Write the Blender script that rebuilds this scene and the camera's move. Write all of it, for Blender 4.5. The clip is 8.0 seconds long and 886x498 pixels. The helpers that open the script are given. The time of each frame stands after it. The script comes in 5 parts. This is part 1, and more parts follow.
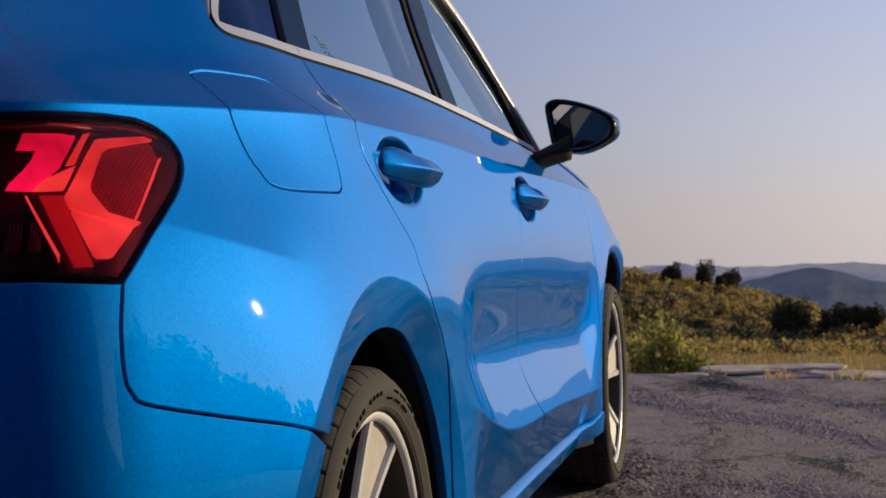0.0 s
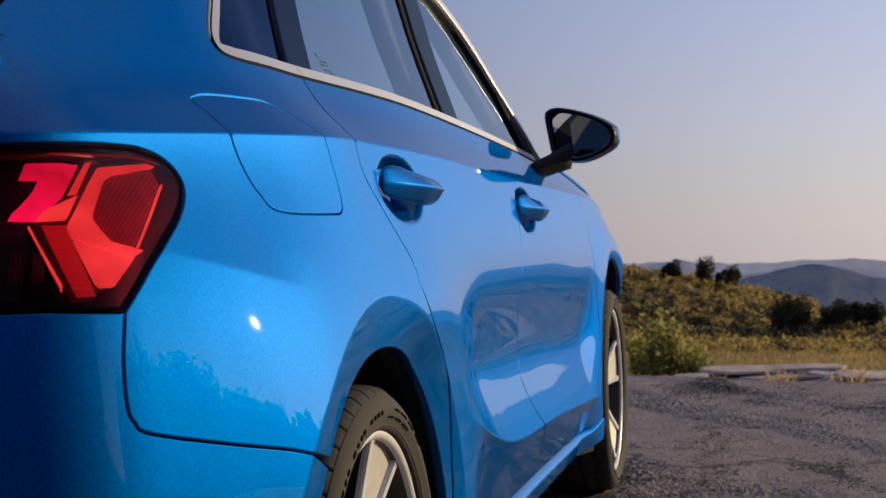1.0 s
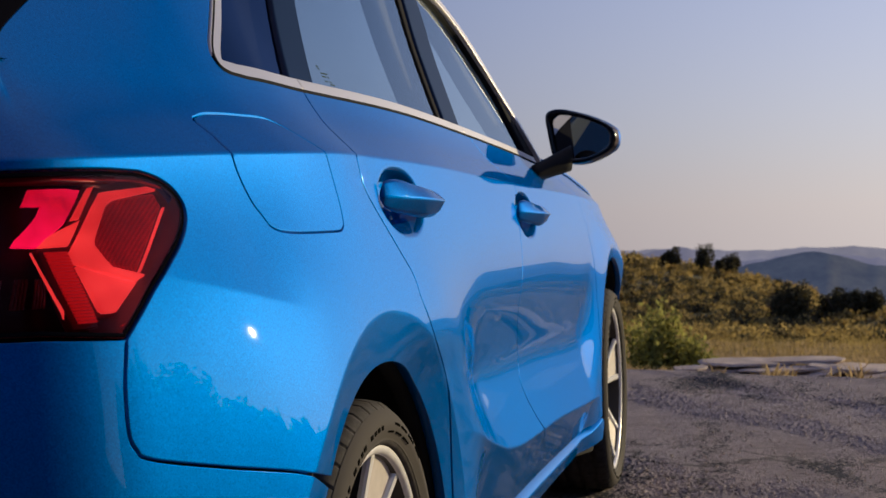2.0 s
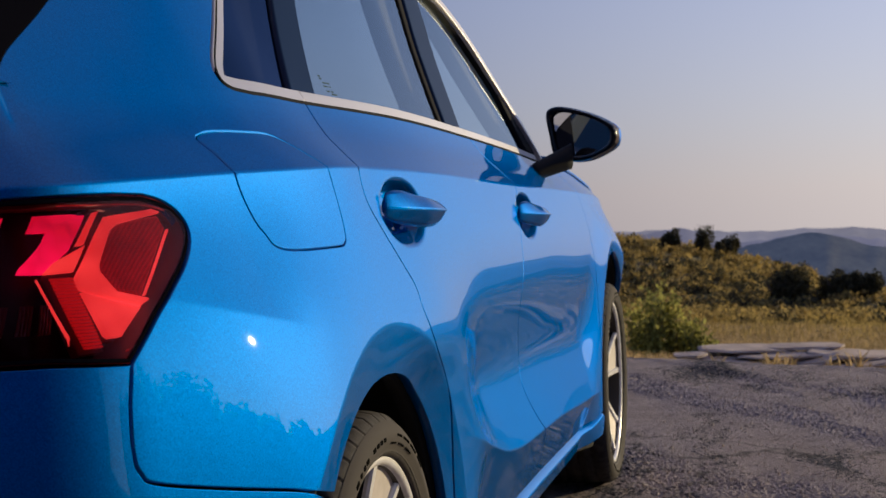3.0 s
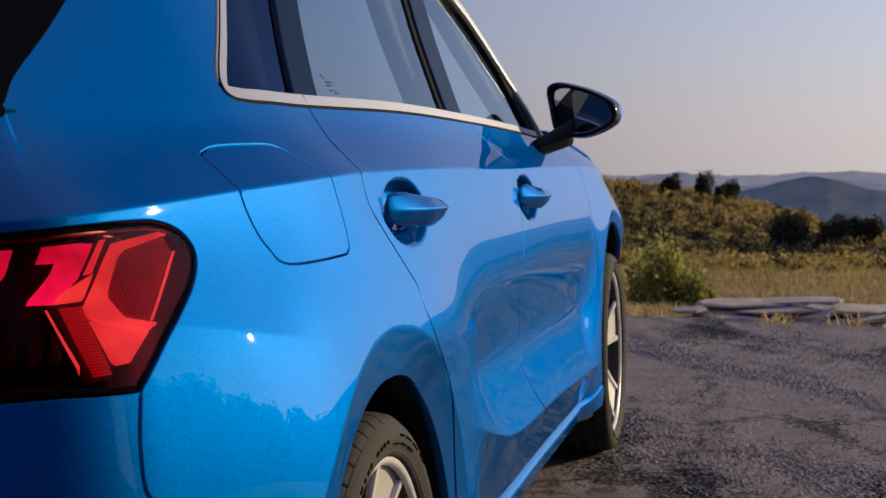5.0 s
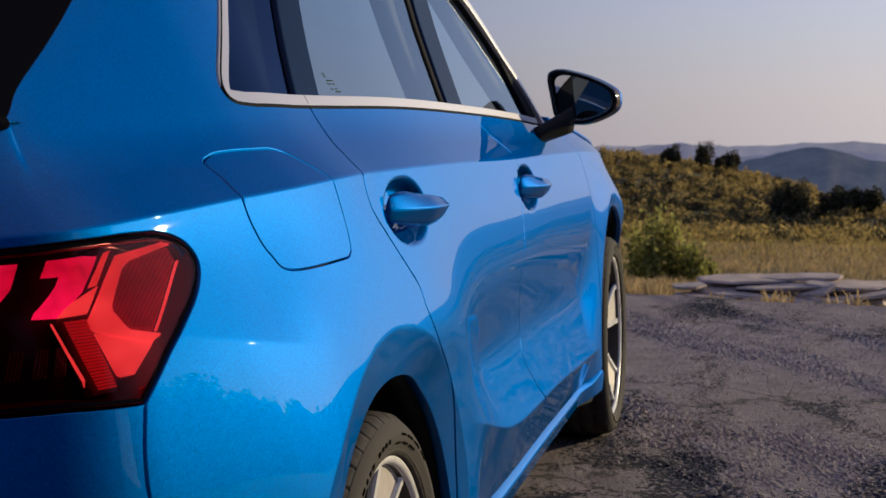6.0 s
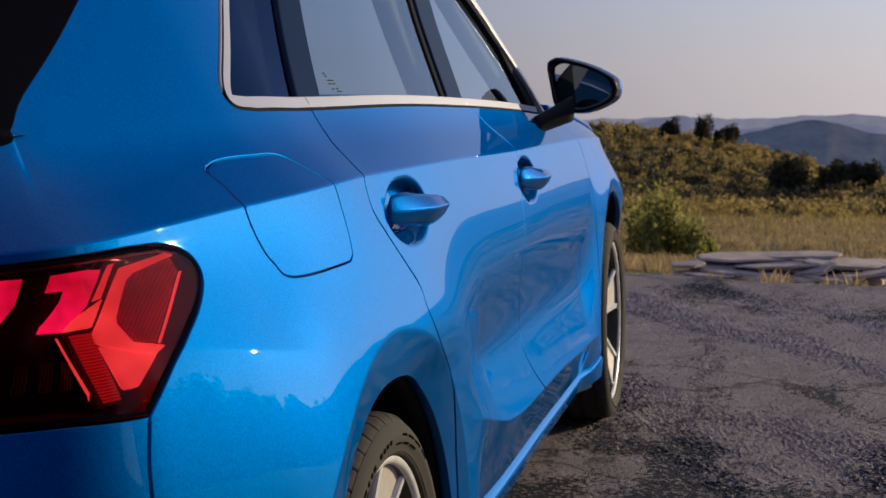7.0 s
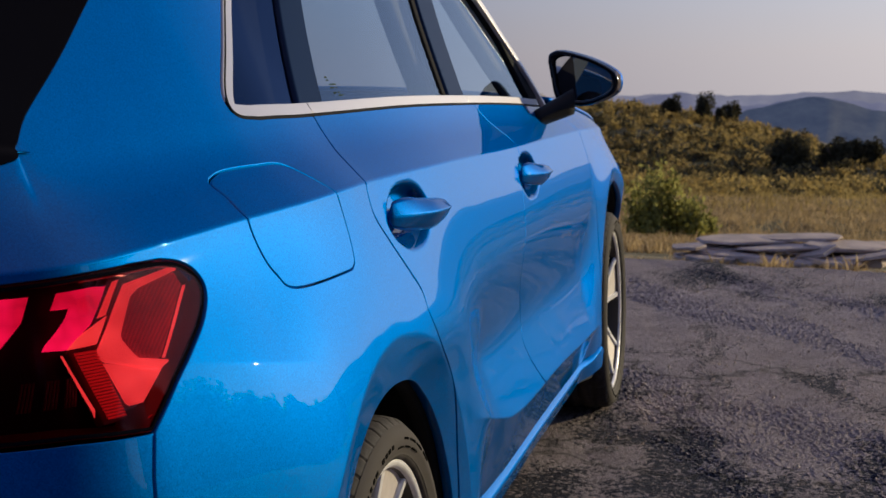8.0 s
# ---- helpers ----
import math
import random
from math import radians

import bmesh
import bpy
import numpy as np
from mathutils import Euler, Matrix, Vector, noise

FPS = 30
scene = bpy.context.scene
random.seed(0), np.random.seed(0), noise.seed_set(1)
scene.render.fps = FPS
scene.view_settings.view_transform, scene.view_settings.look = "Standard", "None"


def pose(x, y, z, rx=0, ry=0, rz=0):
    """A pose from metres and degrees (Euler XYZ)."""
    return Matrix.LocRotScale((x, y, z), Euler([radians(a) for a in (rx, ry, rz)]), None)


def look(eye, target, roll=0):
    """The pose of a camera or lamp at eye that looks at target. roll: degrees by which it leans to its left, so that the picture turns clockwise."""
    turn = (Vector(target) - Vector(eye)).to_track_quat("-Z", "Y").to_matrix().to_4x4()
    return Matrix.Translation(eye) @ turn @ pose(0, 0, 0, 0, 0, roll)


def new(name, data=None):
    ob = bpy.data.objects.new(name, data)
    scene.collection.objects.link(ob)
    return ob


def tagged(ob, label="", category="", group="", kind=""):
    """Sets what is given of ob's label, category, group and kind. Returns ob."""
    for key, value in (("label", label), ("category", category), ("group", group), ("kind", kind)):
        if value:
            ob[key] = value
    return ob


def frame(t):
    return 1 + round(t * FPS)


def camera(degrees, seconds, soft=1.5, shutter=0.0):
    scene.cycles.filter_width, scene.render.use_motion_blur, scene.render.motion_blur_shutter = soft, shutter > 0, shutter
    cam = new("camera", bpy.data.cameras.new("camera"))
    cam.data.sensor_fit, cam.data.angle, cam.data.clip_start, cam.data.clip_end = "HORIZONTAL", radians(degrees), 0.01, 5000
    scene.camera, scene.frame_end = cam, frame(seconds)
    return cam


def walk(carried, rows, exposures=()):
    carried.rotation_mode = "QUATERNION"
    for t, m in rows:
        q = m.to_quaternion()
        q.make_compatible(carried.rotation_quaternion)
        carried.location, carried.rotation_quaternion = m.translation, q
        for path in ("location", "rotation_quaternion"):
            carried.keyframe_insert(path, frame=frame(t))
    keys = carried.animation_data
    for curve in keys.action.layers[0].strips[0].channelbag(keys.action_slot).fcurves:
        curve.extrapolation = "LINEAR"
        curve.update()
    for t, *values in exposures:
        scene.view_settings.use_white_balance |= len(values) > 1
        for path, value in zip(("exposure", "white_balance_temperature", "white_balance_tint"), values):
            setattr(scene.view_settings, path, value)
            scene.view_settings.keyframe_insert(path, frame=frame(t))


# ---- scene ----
from mathutils import geometry

cam = camera(33.6, 8.0)
PATH = [
    (0, (-1.787, -1.375, 0.769), (0.162, -0.929, 0.746), -1.6),
    (0.5, (-1.788, -1.375, 0.781), (0.162, -0.929, 0.757), -1.6),
    (1, (-1.792, -1.376, 0.798), (0.158, -0.93, 0.771), -1.7),
    (1.5, (-1.792, -1.376, 0.816), (0.157, -0.93, 0.781), -1.6),
    (3, (-1.801, -1.376, 0.876), (0.147, -0.93, 0.805), -1.6),
    (3.5, (-1.804, -1.377, 0.896), (0.143, -0.93, 0.808), -1.6),
    (4, (-1.811, -1.378, 0.916), (0.135, -0.931, 0.809), -1.6),
    (4.5, (-1.816, -1.379, 0.936), (0.129, -0.932, 0.809), -1.6),
    (6, (-1.825, -1.38, 0.997), (0.115, -0.933, 0.81), -1.6),
    (6.5, (-1.829, -1.38, 1.017), (0.11, -0.933, 0.811), -1.6),
    (7, (-1.831, -1.38, 1.037), (0.106, -0.934, 0.813), -1.6),
    (7.5, (-1.834, -1.381, 1.058), (0.101, -0.935, 0.817), -1.5),
    (8, (-1.838, -1.382, 1.077), (0.094, -0.935, 0.822), -1.6),
]
walk(cam, [(t, look(eye, aim, roll)) for t, eye, aim, roll in PATH], [(0, 0.02, 5820, 8), (4, 0.0, 5740, 8), (8, -0.02, 5520, 8)])
cam.data.dof.use_dof, cam.data.dof.focus_distance, cam.data.dof.aperture_fstop = True, 2.0, 18.0

SUN_AZ, SUN_EL = radians(-47), radians(9.5)      # the sun stands ahead and to the car's right, low
SUN_WAY = Vector((math.cos(SUN_AZ) * math.cos(SUN_EL), math.sin(SUN_AZ) * math.cos(SUN_EL), math.sin(SUN_EL)))
world = bpy.data.worlds.new("sky")
scene.world = world
world.use_nodes = True
wn = world.node_tree
sky = wn.nodes.new("ShaderNodeTexSky")
sky.sky_type, sky.sun_disc = "NISHITA", False
sky.sun_elevation, sky.sun_rotation = SUN_EL, math.pi / 2 - SUN_AZ
sky.altitude, sky.air_density, sky.dust_density, sky.ozone_density = 600, 0.8, 0.35, 4.0
veil = wn.nodes.new("ShaderNodeMix")               # haze over the low sky
veil.data_type = "RGBA"
glow = wn.nodes.new("ShaderNodeMix")               # the haze shines towards the sun
glow.data_type = "RGBA"
glow.inputs[6].default_value, glow.inputs[7].default_value = (2.04, 1.49, 1.56, 1), (12.3, 9.8, 8.1, 1)
near_sun = wn.nodes.new("ShaderNodeVectorMath")
near_sun.operation = "DOT_PRODUCT"
near_sun.inputs[1].default_value = SUN_WAY
toward = wn.nodes.new("ShaderNodeValToRGB")
for el, (at, c) in zip((toward.color_ramp.elements[0], toward.color_ramp.elements[1], toward.color_ramp.elements.new(0.8), toward.color_ramp.elements.new(0.95)),
                       ((0.45, 0.0), (0.78, 0.07), (0.92, 0.42), (1.0, 1.0))):
    el.position, el.color = at, (c, c, c, 1)
wn.links.new(near_sun.outputs["Value"], toward.inputs[0])
wn.links.new(toward.outputs[0], glow.inputs[0])
wn.links.new(glow.outputs[2], veil.inputs[7])
up = wn.nodes.new("ShaderNodeSeparateXYZ")
ways = wn.nodes.new("ShaderNodeTexCoord")
thick = wn.nodes.new("ShaderNodeValToRGB")           # the haze thins out with height
for el, (at, c) in zip((thick.color_ramp.elements[0], thick.color_ramp.elements[1], thick.color_ramp.elements.new(0.5), thick.color_ramp.elements.new(0.7)),
                       ((0.02, 0.82), (0.12, 0.79), (0.30, 0.30), (0.62, 0.0))):
    el.position, el.color = at, (c, c, c, 1)
wn.links.new(ways.outputs["Generated"], up.inputs[0])
wn.links.new(ways.outputs["Generated"], near_sun.inputs[0])
wn.links.new(up.outputs[2], thick.inputs[0])
wn.links.new(thick.outputs[0], veil.inputs[0])
wn.links.new(sky.outputs[0], veil.inputs[6])
wn.links.new(veil.outputs[2], wn.nodes["Background"].inputs[0])
wn.nodes["Background"].inputs[1].default_value = 0.147
lamp = bpy.data.lights.new("sun", "SUN")
lamp.energy, lamp.angle, lamp.color = 4.3, radians(0.6), (1.0, 0.76, 0.375)
sun = new("sun", lamp)
sun.matrix_world = look((0, 0, 0), -SUN_WAY)


# ---- materials ----
def material(name, color=(0.5, 0.5, 0.5), rough=0.5, metal=0.0, **more):
    m = bpy.data.materials.new(name)
    m.use_nodes = True
    b = m.node_tree.nodes["Principled BSDF"]
    b.inputs["Base Color"].default_value = (*color, 1)
    b.inputs["Roughness"].default_value = rough
    b.inputs["Metallic"].default_value = metal
    for key, value in more.items():
        b.inputs[key.replace("_", " ")].default_value = value
    return m


def add(m, kind, **values):
    n = m.node_tree.nodes.new(kind)
    for key, value in values.items():
        n.inputs[key.replace("_", " ")].default_value = value
    return n


def join(m, a, out, b, into):
    m.node_tree.links.new(a.outputs[out], b.inputs[into])


def spot(m, scale, detail=4.0, rough=0.6, stretch=None, space="Object"):
    """A noise in metres."""
    co = add(m, "ShaderNodeTexCoord")
    n = add(m, "ShaderNodeTexNoise", Scale=scale, Detail=detail, Roughness=rough)
    if stretch:
        mp = add(m, "ShaderNodeMapping", Scale=stretch)
        join(m, co, space, mp, 0)
        join(m, mp, 0, n, "Vector")
    else:
        join(m, co, space, n, "Vector")
    return n


def ramp(m, src, out, *stops):
    r = add(m, "ShaderNodeValToRGB")
    join(m, src, out, r, 0)
    els = r.color_ramp.elements
    while len(els) < len(stops):
        els.new(0.5)
    for el, (at, c) in zip(els, stops):
        el.position = at
        el.color = (*c, 1) if len(c) == 3 else c
    return r


def mixed(m, fac, a, b, mode="MIX"):
    n = add(m, "ShaderNodeMix")
    n.data_type, n.blend_type = "RGBA", mode
    if isinstance(fac, float):
        n.inputs[0].default_value = fac
    else:
        join(m, fac[0], fac[1], n, 0)
    for slot, v in ((6, a), (7, b)):
        if isinstance(v[0], (int, float)):
            n.inputs[slot].default_value = (*v, 1)
        else:
            join(m, v[0], v[1], n, slot)
    return n


def bump(m, src, out, strength, distance):
    b = add(m, "ShaderNodeBump", Strength=strength, Distance=distance)
    join(m, src, out, b, "Height")
    join(m, b, 0, m.node_tree.nodes["Principled BSDF"], "Normal")
    return b


def paint_material():
    """Blue metallic paint: flakes under a clear coat."""
    base = (0.0, 0.101, 0.390)
    m = material("blue_metallic_paint", base, 0.57, 0.82)
    b = m.node_tree.nodes["Principled BSDF"]
    b.inputs["Specular IOR Level"].default_value = 0.0
    b.inputs["Specular Tint"].default_value = (0.0, 0.355, 0.685, 1)
    b.inputs["Coat Weight"].default_value = 0.74
    b.inputs["Coat IOR"].default_value = 1.43
    co = add(m, "ShaderNodeTexCoord")
    v = add(m, "ShaderNodeTexVoronoi", Scale=850.0)
    join(m, co, "Object", v, "Vector")
    r = ramp(m, v, "Color", (0.0, (0.74, 0.74, 0.74)), (1.0, (1.28, 1.28, 1.28)))
    mx = mixed(m, 1.0, base, (r, 0), "MULTIPLY")
    join(m, mx, 2, b, "Base Color")
    # the flakes lean a little, each its own way
    nm = add(m, "ShaderNodeNormalMap", Strength=0.18)
    tilt = mixed(m, 0.08, (0.5, 0.5, 1.0), (v, "Color"))
    join(m, tilt, 2, nm, "Color")
    join(m, nm, 0, b, "Normal")
    geo = add(m, "ShaderNodeNewGeometry")
    join(m, geo, "Normal", b, "Coat Normal")
    dust = spot(m, 2.2, 5.0)
    rr = ramp(m, dust, 0, (0.35, (0.008,) * 3), (0.8, (0.030,) * 3))
    join(m, rr, 0, b, "Coat Roughness")
    return m


def glass_material(name, tint, gloss=(1, 1, 1), ior=1.52):
    m = bpy.data.materials.new(name)
    m.use_nodes = True
    t = m.node_tree
    t.nodes.remove(t.nodes["Principled BSDF"])
    tr = add(m, "ShaderNodeBsdfTransparent", Color=(*tint, 1))
    gl = add(m, "ShaderNodeBsdfGlossy", Color=(*gloss, 1), Roughness=0.004)
    fr = add(m, "ShaderNodeFresnel", IOR=ior)
    mx = add(m, "ShaderNodeMixShader")
    join(m, fr, 0, mx, 0)
    join(m, tr, 0, mx, 1)
    join(m, gl, 0, mx, 2)
    join(m, mx, 0, t.nodes["Material Output"], 0)
    return m


PAINT = paint_material()
SATIN = material("satin_aluminium", (0.52, 0.50, 0.55), 0.42, 0.55)
BLACK = material("gloss_black", (0.006, 0.006, 0.010), 0.10, 0.0, Specular_IOR_Level=0.35)
MATT = material("matt_black_plastic", (0.004, 0.004, 0.007), 0.7, 0.0, Specular_IOR_Level=0.0)
SEAL = material("black_rubber_seal", (0.010, 0.010, 0.014), 0.75, 0.0, Specular_IOR_Level=0.05)
TRIM = material("black_plastic", (0.008, 0.009, 0.014), 0.6, 0.0, Specular_IOR_Level=0.2)
LINER = material("wheelhouse_felt", (0.006, 0.006, 0.007), 0.95)
CABIN = material("dark_cabin_cloth", (0.055, 0.053, 0.052), 0.85)
# black film with the blue of the mirrored sky put into its colour
PILLAR = material("sky_blued_pillar_film", (0.010, 0.022, 0.065), 0.35, 0.0, Specular_IOR_Level=0.03, Specular_Tint=(0.22, 0.42, 1.0, 1))
GLASS = glass_material("tinted_window_glass", (0.72, 0.78, 0.78), (0.80, 0.92, 1.0), 1.75)
DARK_GLASS = glass_material("privacy_glass", (0.07, 0.09, 0.15), (0.34, 0.46, 0.72))
LENS = glass_material("red_lamp_lens", (0.95, 0.26, 0.28), (0.62, 0.40, 0.42), 1.30)
MIRROR = material("mirror_glass", (0.9, 0.92, 0.95), 0.0, 1.0)


def rubber_material():
    m = material("tyre_rubber", (0.014, 0.013, 0.013), 0.72, 0.0, Specular_IOR_Level=0.22)
    n = spot(m, 60, 6.0)
    r = ramp(m, n, 0, (0.3, (0.026, 0.023, 0.024)), (0.75, (0.070, 0.061, 0.061)))
    join(m, r, 0, m.node_tree.nodes["Principled BSDF"], "Base Color")
    bump(m, n, 0, 0.25, 0.002)
    return m


def alloy_material(name, color, rough):
    m = material(name, color, rough, 0.12)
    n = spot(m, 35, 5.0)
    r = ramp(m, n, 0, (0.3, tuple(c * 0.82 for c in color)), (0.7, color))
    join(m, r, 0, m.node_tree.nodes["Principled BSDF"], "Base Color")
    return m


DUSTY = material("dusty_sidewall", (0.054, 0.047, 0.048), 0.85, 0.0, Specular_IOR_Level=0.2)
RUBBER = rubber_material()
ALLOY = alloy_material("machined_alloy", (0.80, 0.78, 0.82), 0.30)
ALLOY_GREY = alloy_material("painted_alloy", (0.60, 0.54, 0.53), 0.5)
# taupe rim inside, its colour darkened for the shade in there
BARREL = material("shade_darkened_barrel", (0.07, 0.06, 0.053), 0.6, 0.2)
SPOKE_DARK = material("navy_black_spoke_lacquer", (0.010, 0.011, 0.018), 0.35, 0.0, Specular_IOR_Level=0.2)
# brake iron, darkened too for the shade deep in the wheel
IRON = alloy_material("brake_iron", (0.06, 0.055, 0.052), 0.5)
PRINT = material("dark_glass_print", (0.06, 0.09, 0.09), 0.7, 0.0, Specular_IOR_Level=0.0)
INK = material("moulded_lettering", (0.008, 0.008, 0.008), 0.95, 0.0, Specular_IOR_Level=0.0)


def lamp_red(name, color, glow, scale=0.0, deep=0.6):
    """Red lamp plastic with a set glow and the small facets of its optics."""
    m = material(name, color, 0.3)
    b = m.node_tree.nodes["Principled BSDF"]
    b.inputs["Emission Color"].default_value = (*color, 1)
    b.inputs["Emission Strength"].default_value = glow
    if scale:
        co = add(m, "ShaderNodeTexCoord")
        v = add(m, "ShaderNodeTexVoronoi", Scale=scale, Randomness=0.2)
        join(m, co, "Object", v, "Vector")
        r = ramp(m, v, "Distance", (0.1, color), (0.75, tuple(c * deep for c in color)))
        tone = spot(m, 16, 3.0, 0.5)
        soft = ramp(m, tone, 0, (0.33, (0.50, 0.22, 0.26)), (0.66, (1.15, 1.25, 1.2)))
        r = mixed(m, 1.0, (r, 0), (soft, 0), "MULTIPLY")
        join(m, r, 2, b, "Emission Color")
        join(m, r, 2, b, "Base Color")
        bump(m, v, "Distance", 0.8, 0.002)
    return m


LAMP_LIT = lamp_red("lit_red_light_guide", (1.0, 0.008, 0.19), 1.2, 60, 0.7)
# the bezel's faint emission replaces red light spilt from the guides
LAMP_DEEP = lamp_red("glowing_deep_red_bezel", (0.045, 0.0005, 0.0015), 0.05)
LAMP_GUIDE = lamp_red("red_light_guide", (1.0, 0.13, 0.11), 1.1, 1100, 0.72)
# emits as well, standing in for the guides' light on the reflector
LAMP_REFLECTOR = lamp_red("glowing_red_reflector", (0.75, 0.012, 0.016), 0.34, 520, 0.25)
LAMP_RIB = lamp_red("ribbed_red_bar", (0.75, 0.02, 0.02), 0.30)
LAMP_BACK = material("lamp_housing_black", (0.006, 0.0006, 0.001), 0.4, 0.0, Specular_IOR_Level=0.15)
AMBER = material("smoked_indicator_lens", (0.20, 0.15, 0.13), 0.15)


def asphalt_material():
    """Pale worn binder with dark grit showing through in trails and patches, the grit's small shadows painted in with
    it.
    """
    m = material("worn_asphalt", (0.06, 0.055, 0.05), 0.85, 0.0, Specular_IOR_Level=0.25)
    b = m.node_tree.nodes["Principled BSDF"]
    co = add(m, "ShaderNodeTexCoord")
    bend = spot(m, 0.55, 3.0, 0.5)
    wm = mixed(m, 0.9, (co, "Object"), (bend, "Color"), "ADD")
    turn = add(m, "ShaderNodeMapping", Scale=(0.55, 1.5, 1), Rotation=(0, 0, 0.55))
    join(m, wm, 2, turn, 0)
    trail = add(m, "ShaderNodeTexNoise", Scale=1.9, Detail=5.0, Roughness=0.62)
    join(m, turn, 0, trail, "Vector")
    big, tone = spot(m, 0.8, 4.0, 0.6), spot(m, 4.5, 6.0, 0.7)
    fine, grit = spot(m, 85, 3.0, 0.65, (1.0, 0.8, 1)), spot(m, 260, 3.0, 0.7)
    worn = mixed(m, 0.35, (trail, 0), (big, 0))
    cover = ramp(m, worn, 2, (0.42, (0.17,) * 3), (0.50, (0.39,) * 3), (0.58, (0.585,) * 3))
    less = add(m, "ShaderNodeMath")
    less.operation = "SUBTRACT"
    join(m, cover, 0, less, 0)
    join(m, fine, 0, less, 1)
    dots = ramp(m, less, 0, (0.0, (0, 0, 0)), (0.036, (1, 1, 1)))
    pale = ramp(m, tone, 0, (0.3, (0.245, 0.198, 0.198)), (0.52, (0.335, 0.272, 0.268)), (0.75, (0.44, 0.36, 0.348)))
    grain = ramp(m, grit, 0, (0.32, (0.45,) * 3), (0.68, (1.35,) * 3))
    pale = mixed(m, 1.0, (pale, 0), (grain, 0), "MULTIPLY")
    dark = ramp(m, grit, 0, (0.35, (0.008, 0.008, 0.018)), (0.7, (0.027, 0.026, 0.046)))
    mx = mixed(m, (dots, 0), (pale, 2), (dark, 0))
    vo = add(m, "ShaderNodeTexVoronoi", Scale=0.75)
    vo.feature = "DISTANCE_TO_EDGE"
    warp = spot(m, 1.6, 5.0)
    vm = mixed(m, 0.55, (co, "Object"), (warp, "Color"), "ADD")
    join(m, vm, 2, vo, "Vector")
    crack = ramp(m, vo, "Distance", (0.0, (0.3,) * 3), (0.010, (1, 1, 1)))
    m2 = mixed(m, 1.0, (mx, 2), (crack, 0), "MULTIPLY")
    join(m, m2, 2, b, "Base Color")
    low = mixed(m, 1.0, (1.0, 1.0, 1.0), (dots, 0), "SUBTRACT")
    h = mixed(m, 0.45, (fine, 0), (grit, 0))
    h2 = mixed(m, 0.35, (h, 2), (low, 2))
    bump(m, h2, 2, 0.9, 0.012)
    return m


def earth_material():
    m = material("dry_hill_earth", (0.2, 0.16, 0.1), 0.95)
    b = m.node_tree.nodes["Principled BSDF"]
    big, mid = spot(m, 0.06, 8.0, 0.65), spot(m, 1.1, 8.0, 0.7)
    a = ramp(m, mid, 0, (0.3, (0.09, 0.075, 0.04)), (0.55, (0.25, 0.19, 0.10)), (0.8, (0.38, 0.29, 0.17)))
    c = ramp(m, mid, 0, (0.35, (0.05, 0.055, 0.028)), (0.7, (0.17, 0.145, 0.065)))
    w = ramp(m, big, 0, (0.42, (0, 0, 0)), (0.6, (1, 1, 1)))
    mx = mixed(m, (w, 0), (a, 0), (c, 0))
    join(m, mx, 2, b, "Base Color")
    bump(m, mid, 0, 0.8, 0.3)
    return m


def leaf_material(name, dark, light, through_=0.45):
    """Leaves that let a part of the light through."""
    m = material(name, light, 0.75, 0.0, Specular_IOR_Level=0.2)
    b = m.node_tree.nodes["Principled BSDF"]
    g = add(m, "ShaderNodeNewGeometry")
    r = ramp(m, g, "Random Per Island", (0.0, dark), (0.6, light), (1.0, tuple(min(1, c * 1.35) for c in light)))
    join(m, r, 0, b, "Base Color")
    t = add(m, "ShaderNodeBsdfTranslucent")
    join(m, r, 0, t, 0)
    mx = add(m, "ShaderNodeMixShader", Fac=through_)
    join(m, b, 0, mx, 1)
    join(m, t, 0, mx, 2)
    join(m, mx, 0, m.node_tree.nodes["Material Output"], 0)
    return m


def stone_material():
    m = material("weathered_slab_stone", (0.3, 0.28, 0.26), 0.85)
    n, k = spot(m, 3.0, 8.0, 0.7), spot(m, 40, 5.0)
    r = ramp(m, n, 0, (0.3, (0.34, 0.265, 0.235)), (0.7, (0.72, 0.575, 0.49)))
    join(m, r, 0, m.node_tree.nodes["Principled BSDF"], "Base Color")
    bump(m, k, 0, 0.6, 0.02)
    return m


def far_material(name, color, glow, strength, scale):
    """A far ridge behind many kilometres of air; the haze is painted in as tint and emission."""
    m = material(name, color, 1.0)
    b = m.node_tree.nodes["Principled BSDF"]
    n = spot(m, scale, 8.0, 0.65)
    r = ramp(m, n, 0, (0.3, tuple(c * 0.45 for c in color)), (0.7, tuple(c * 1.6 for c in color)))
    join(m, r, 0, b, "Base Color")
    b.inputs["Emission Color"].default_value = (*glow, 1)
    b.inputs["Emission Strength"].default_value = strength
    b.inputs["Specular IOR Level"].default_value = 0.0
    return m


ASPHALT, EARTH, STONE = asphalt_material(), earth_material(), stone_material()
LEAF = leaf_material("olive_scrub_leaves", (0.14, 0.108, 0.038), (0.43, 0.315, 0.11))
LEAF_GREEN = leaf_material("green_bush_leaves", (0.12, 0.125, 0.038), (0.37, 0.35, 0.10), 0.5)
# evergreen leaves, their colour lightened for haze over the far crest
LEAF_DARK = leaf_material("dark_evergreen_leaves", (0.03, 0.03, 0.02), (0.09, 0.08, 0.045), 0.3)
STRAW = leaf_material("dry_straw", (0.19, 0.135, 0.065), (0.46, 0.335, 0.175))
BARK = material("grey_bark", (0.12, 0.09, 0.065), 0.9)


# ---- helpers for meshes ----
def part(name, bm, mat, parent=None, label="", smoothed=True):
    me = bpy.data.meshes.new(name)
    bm.to_mesh(me)
    bm.free()
    return put(name, me, mat, parent, label, smoothed)


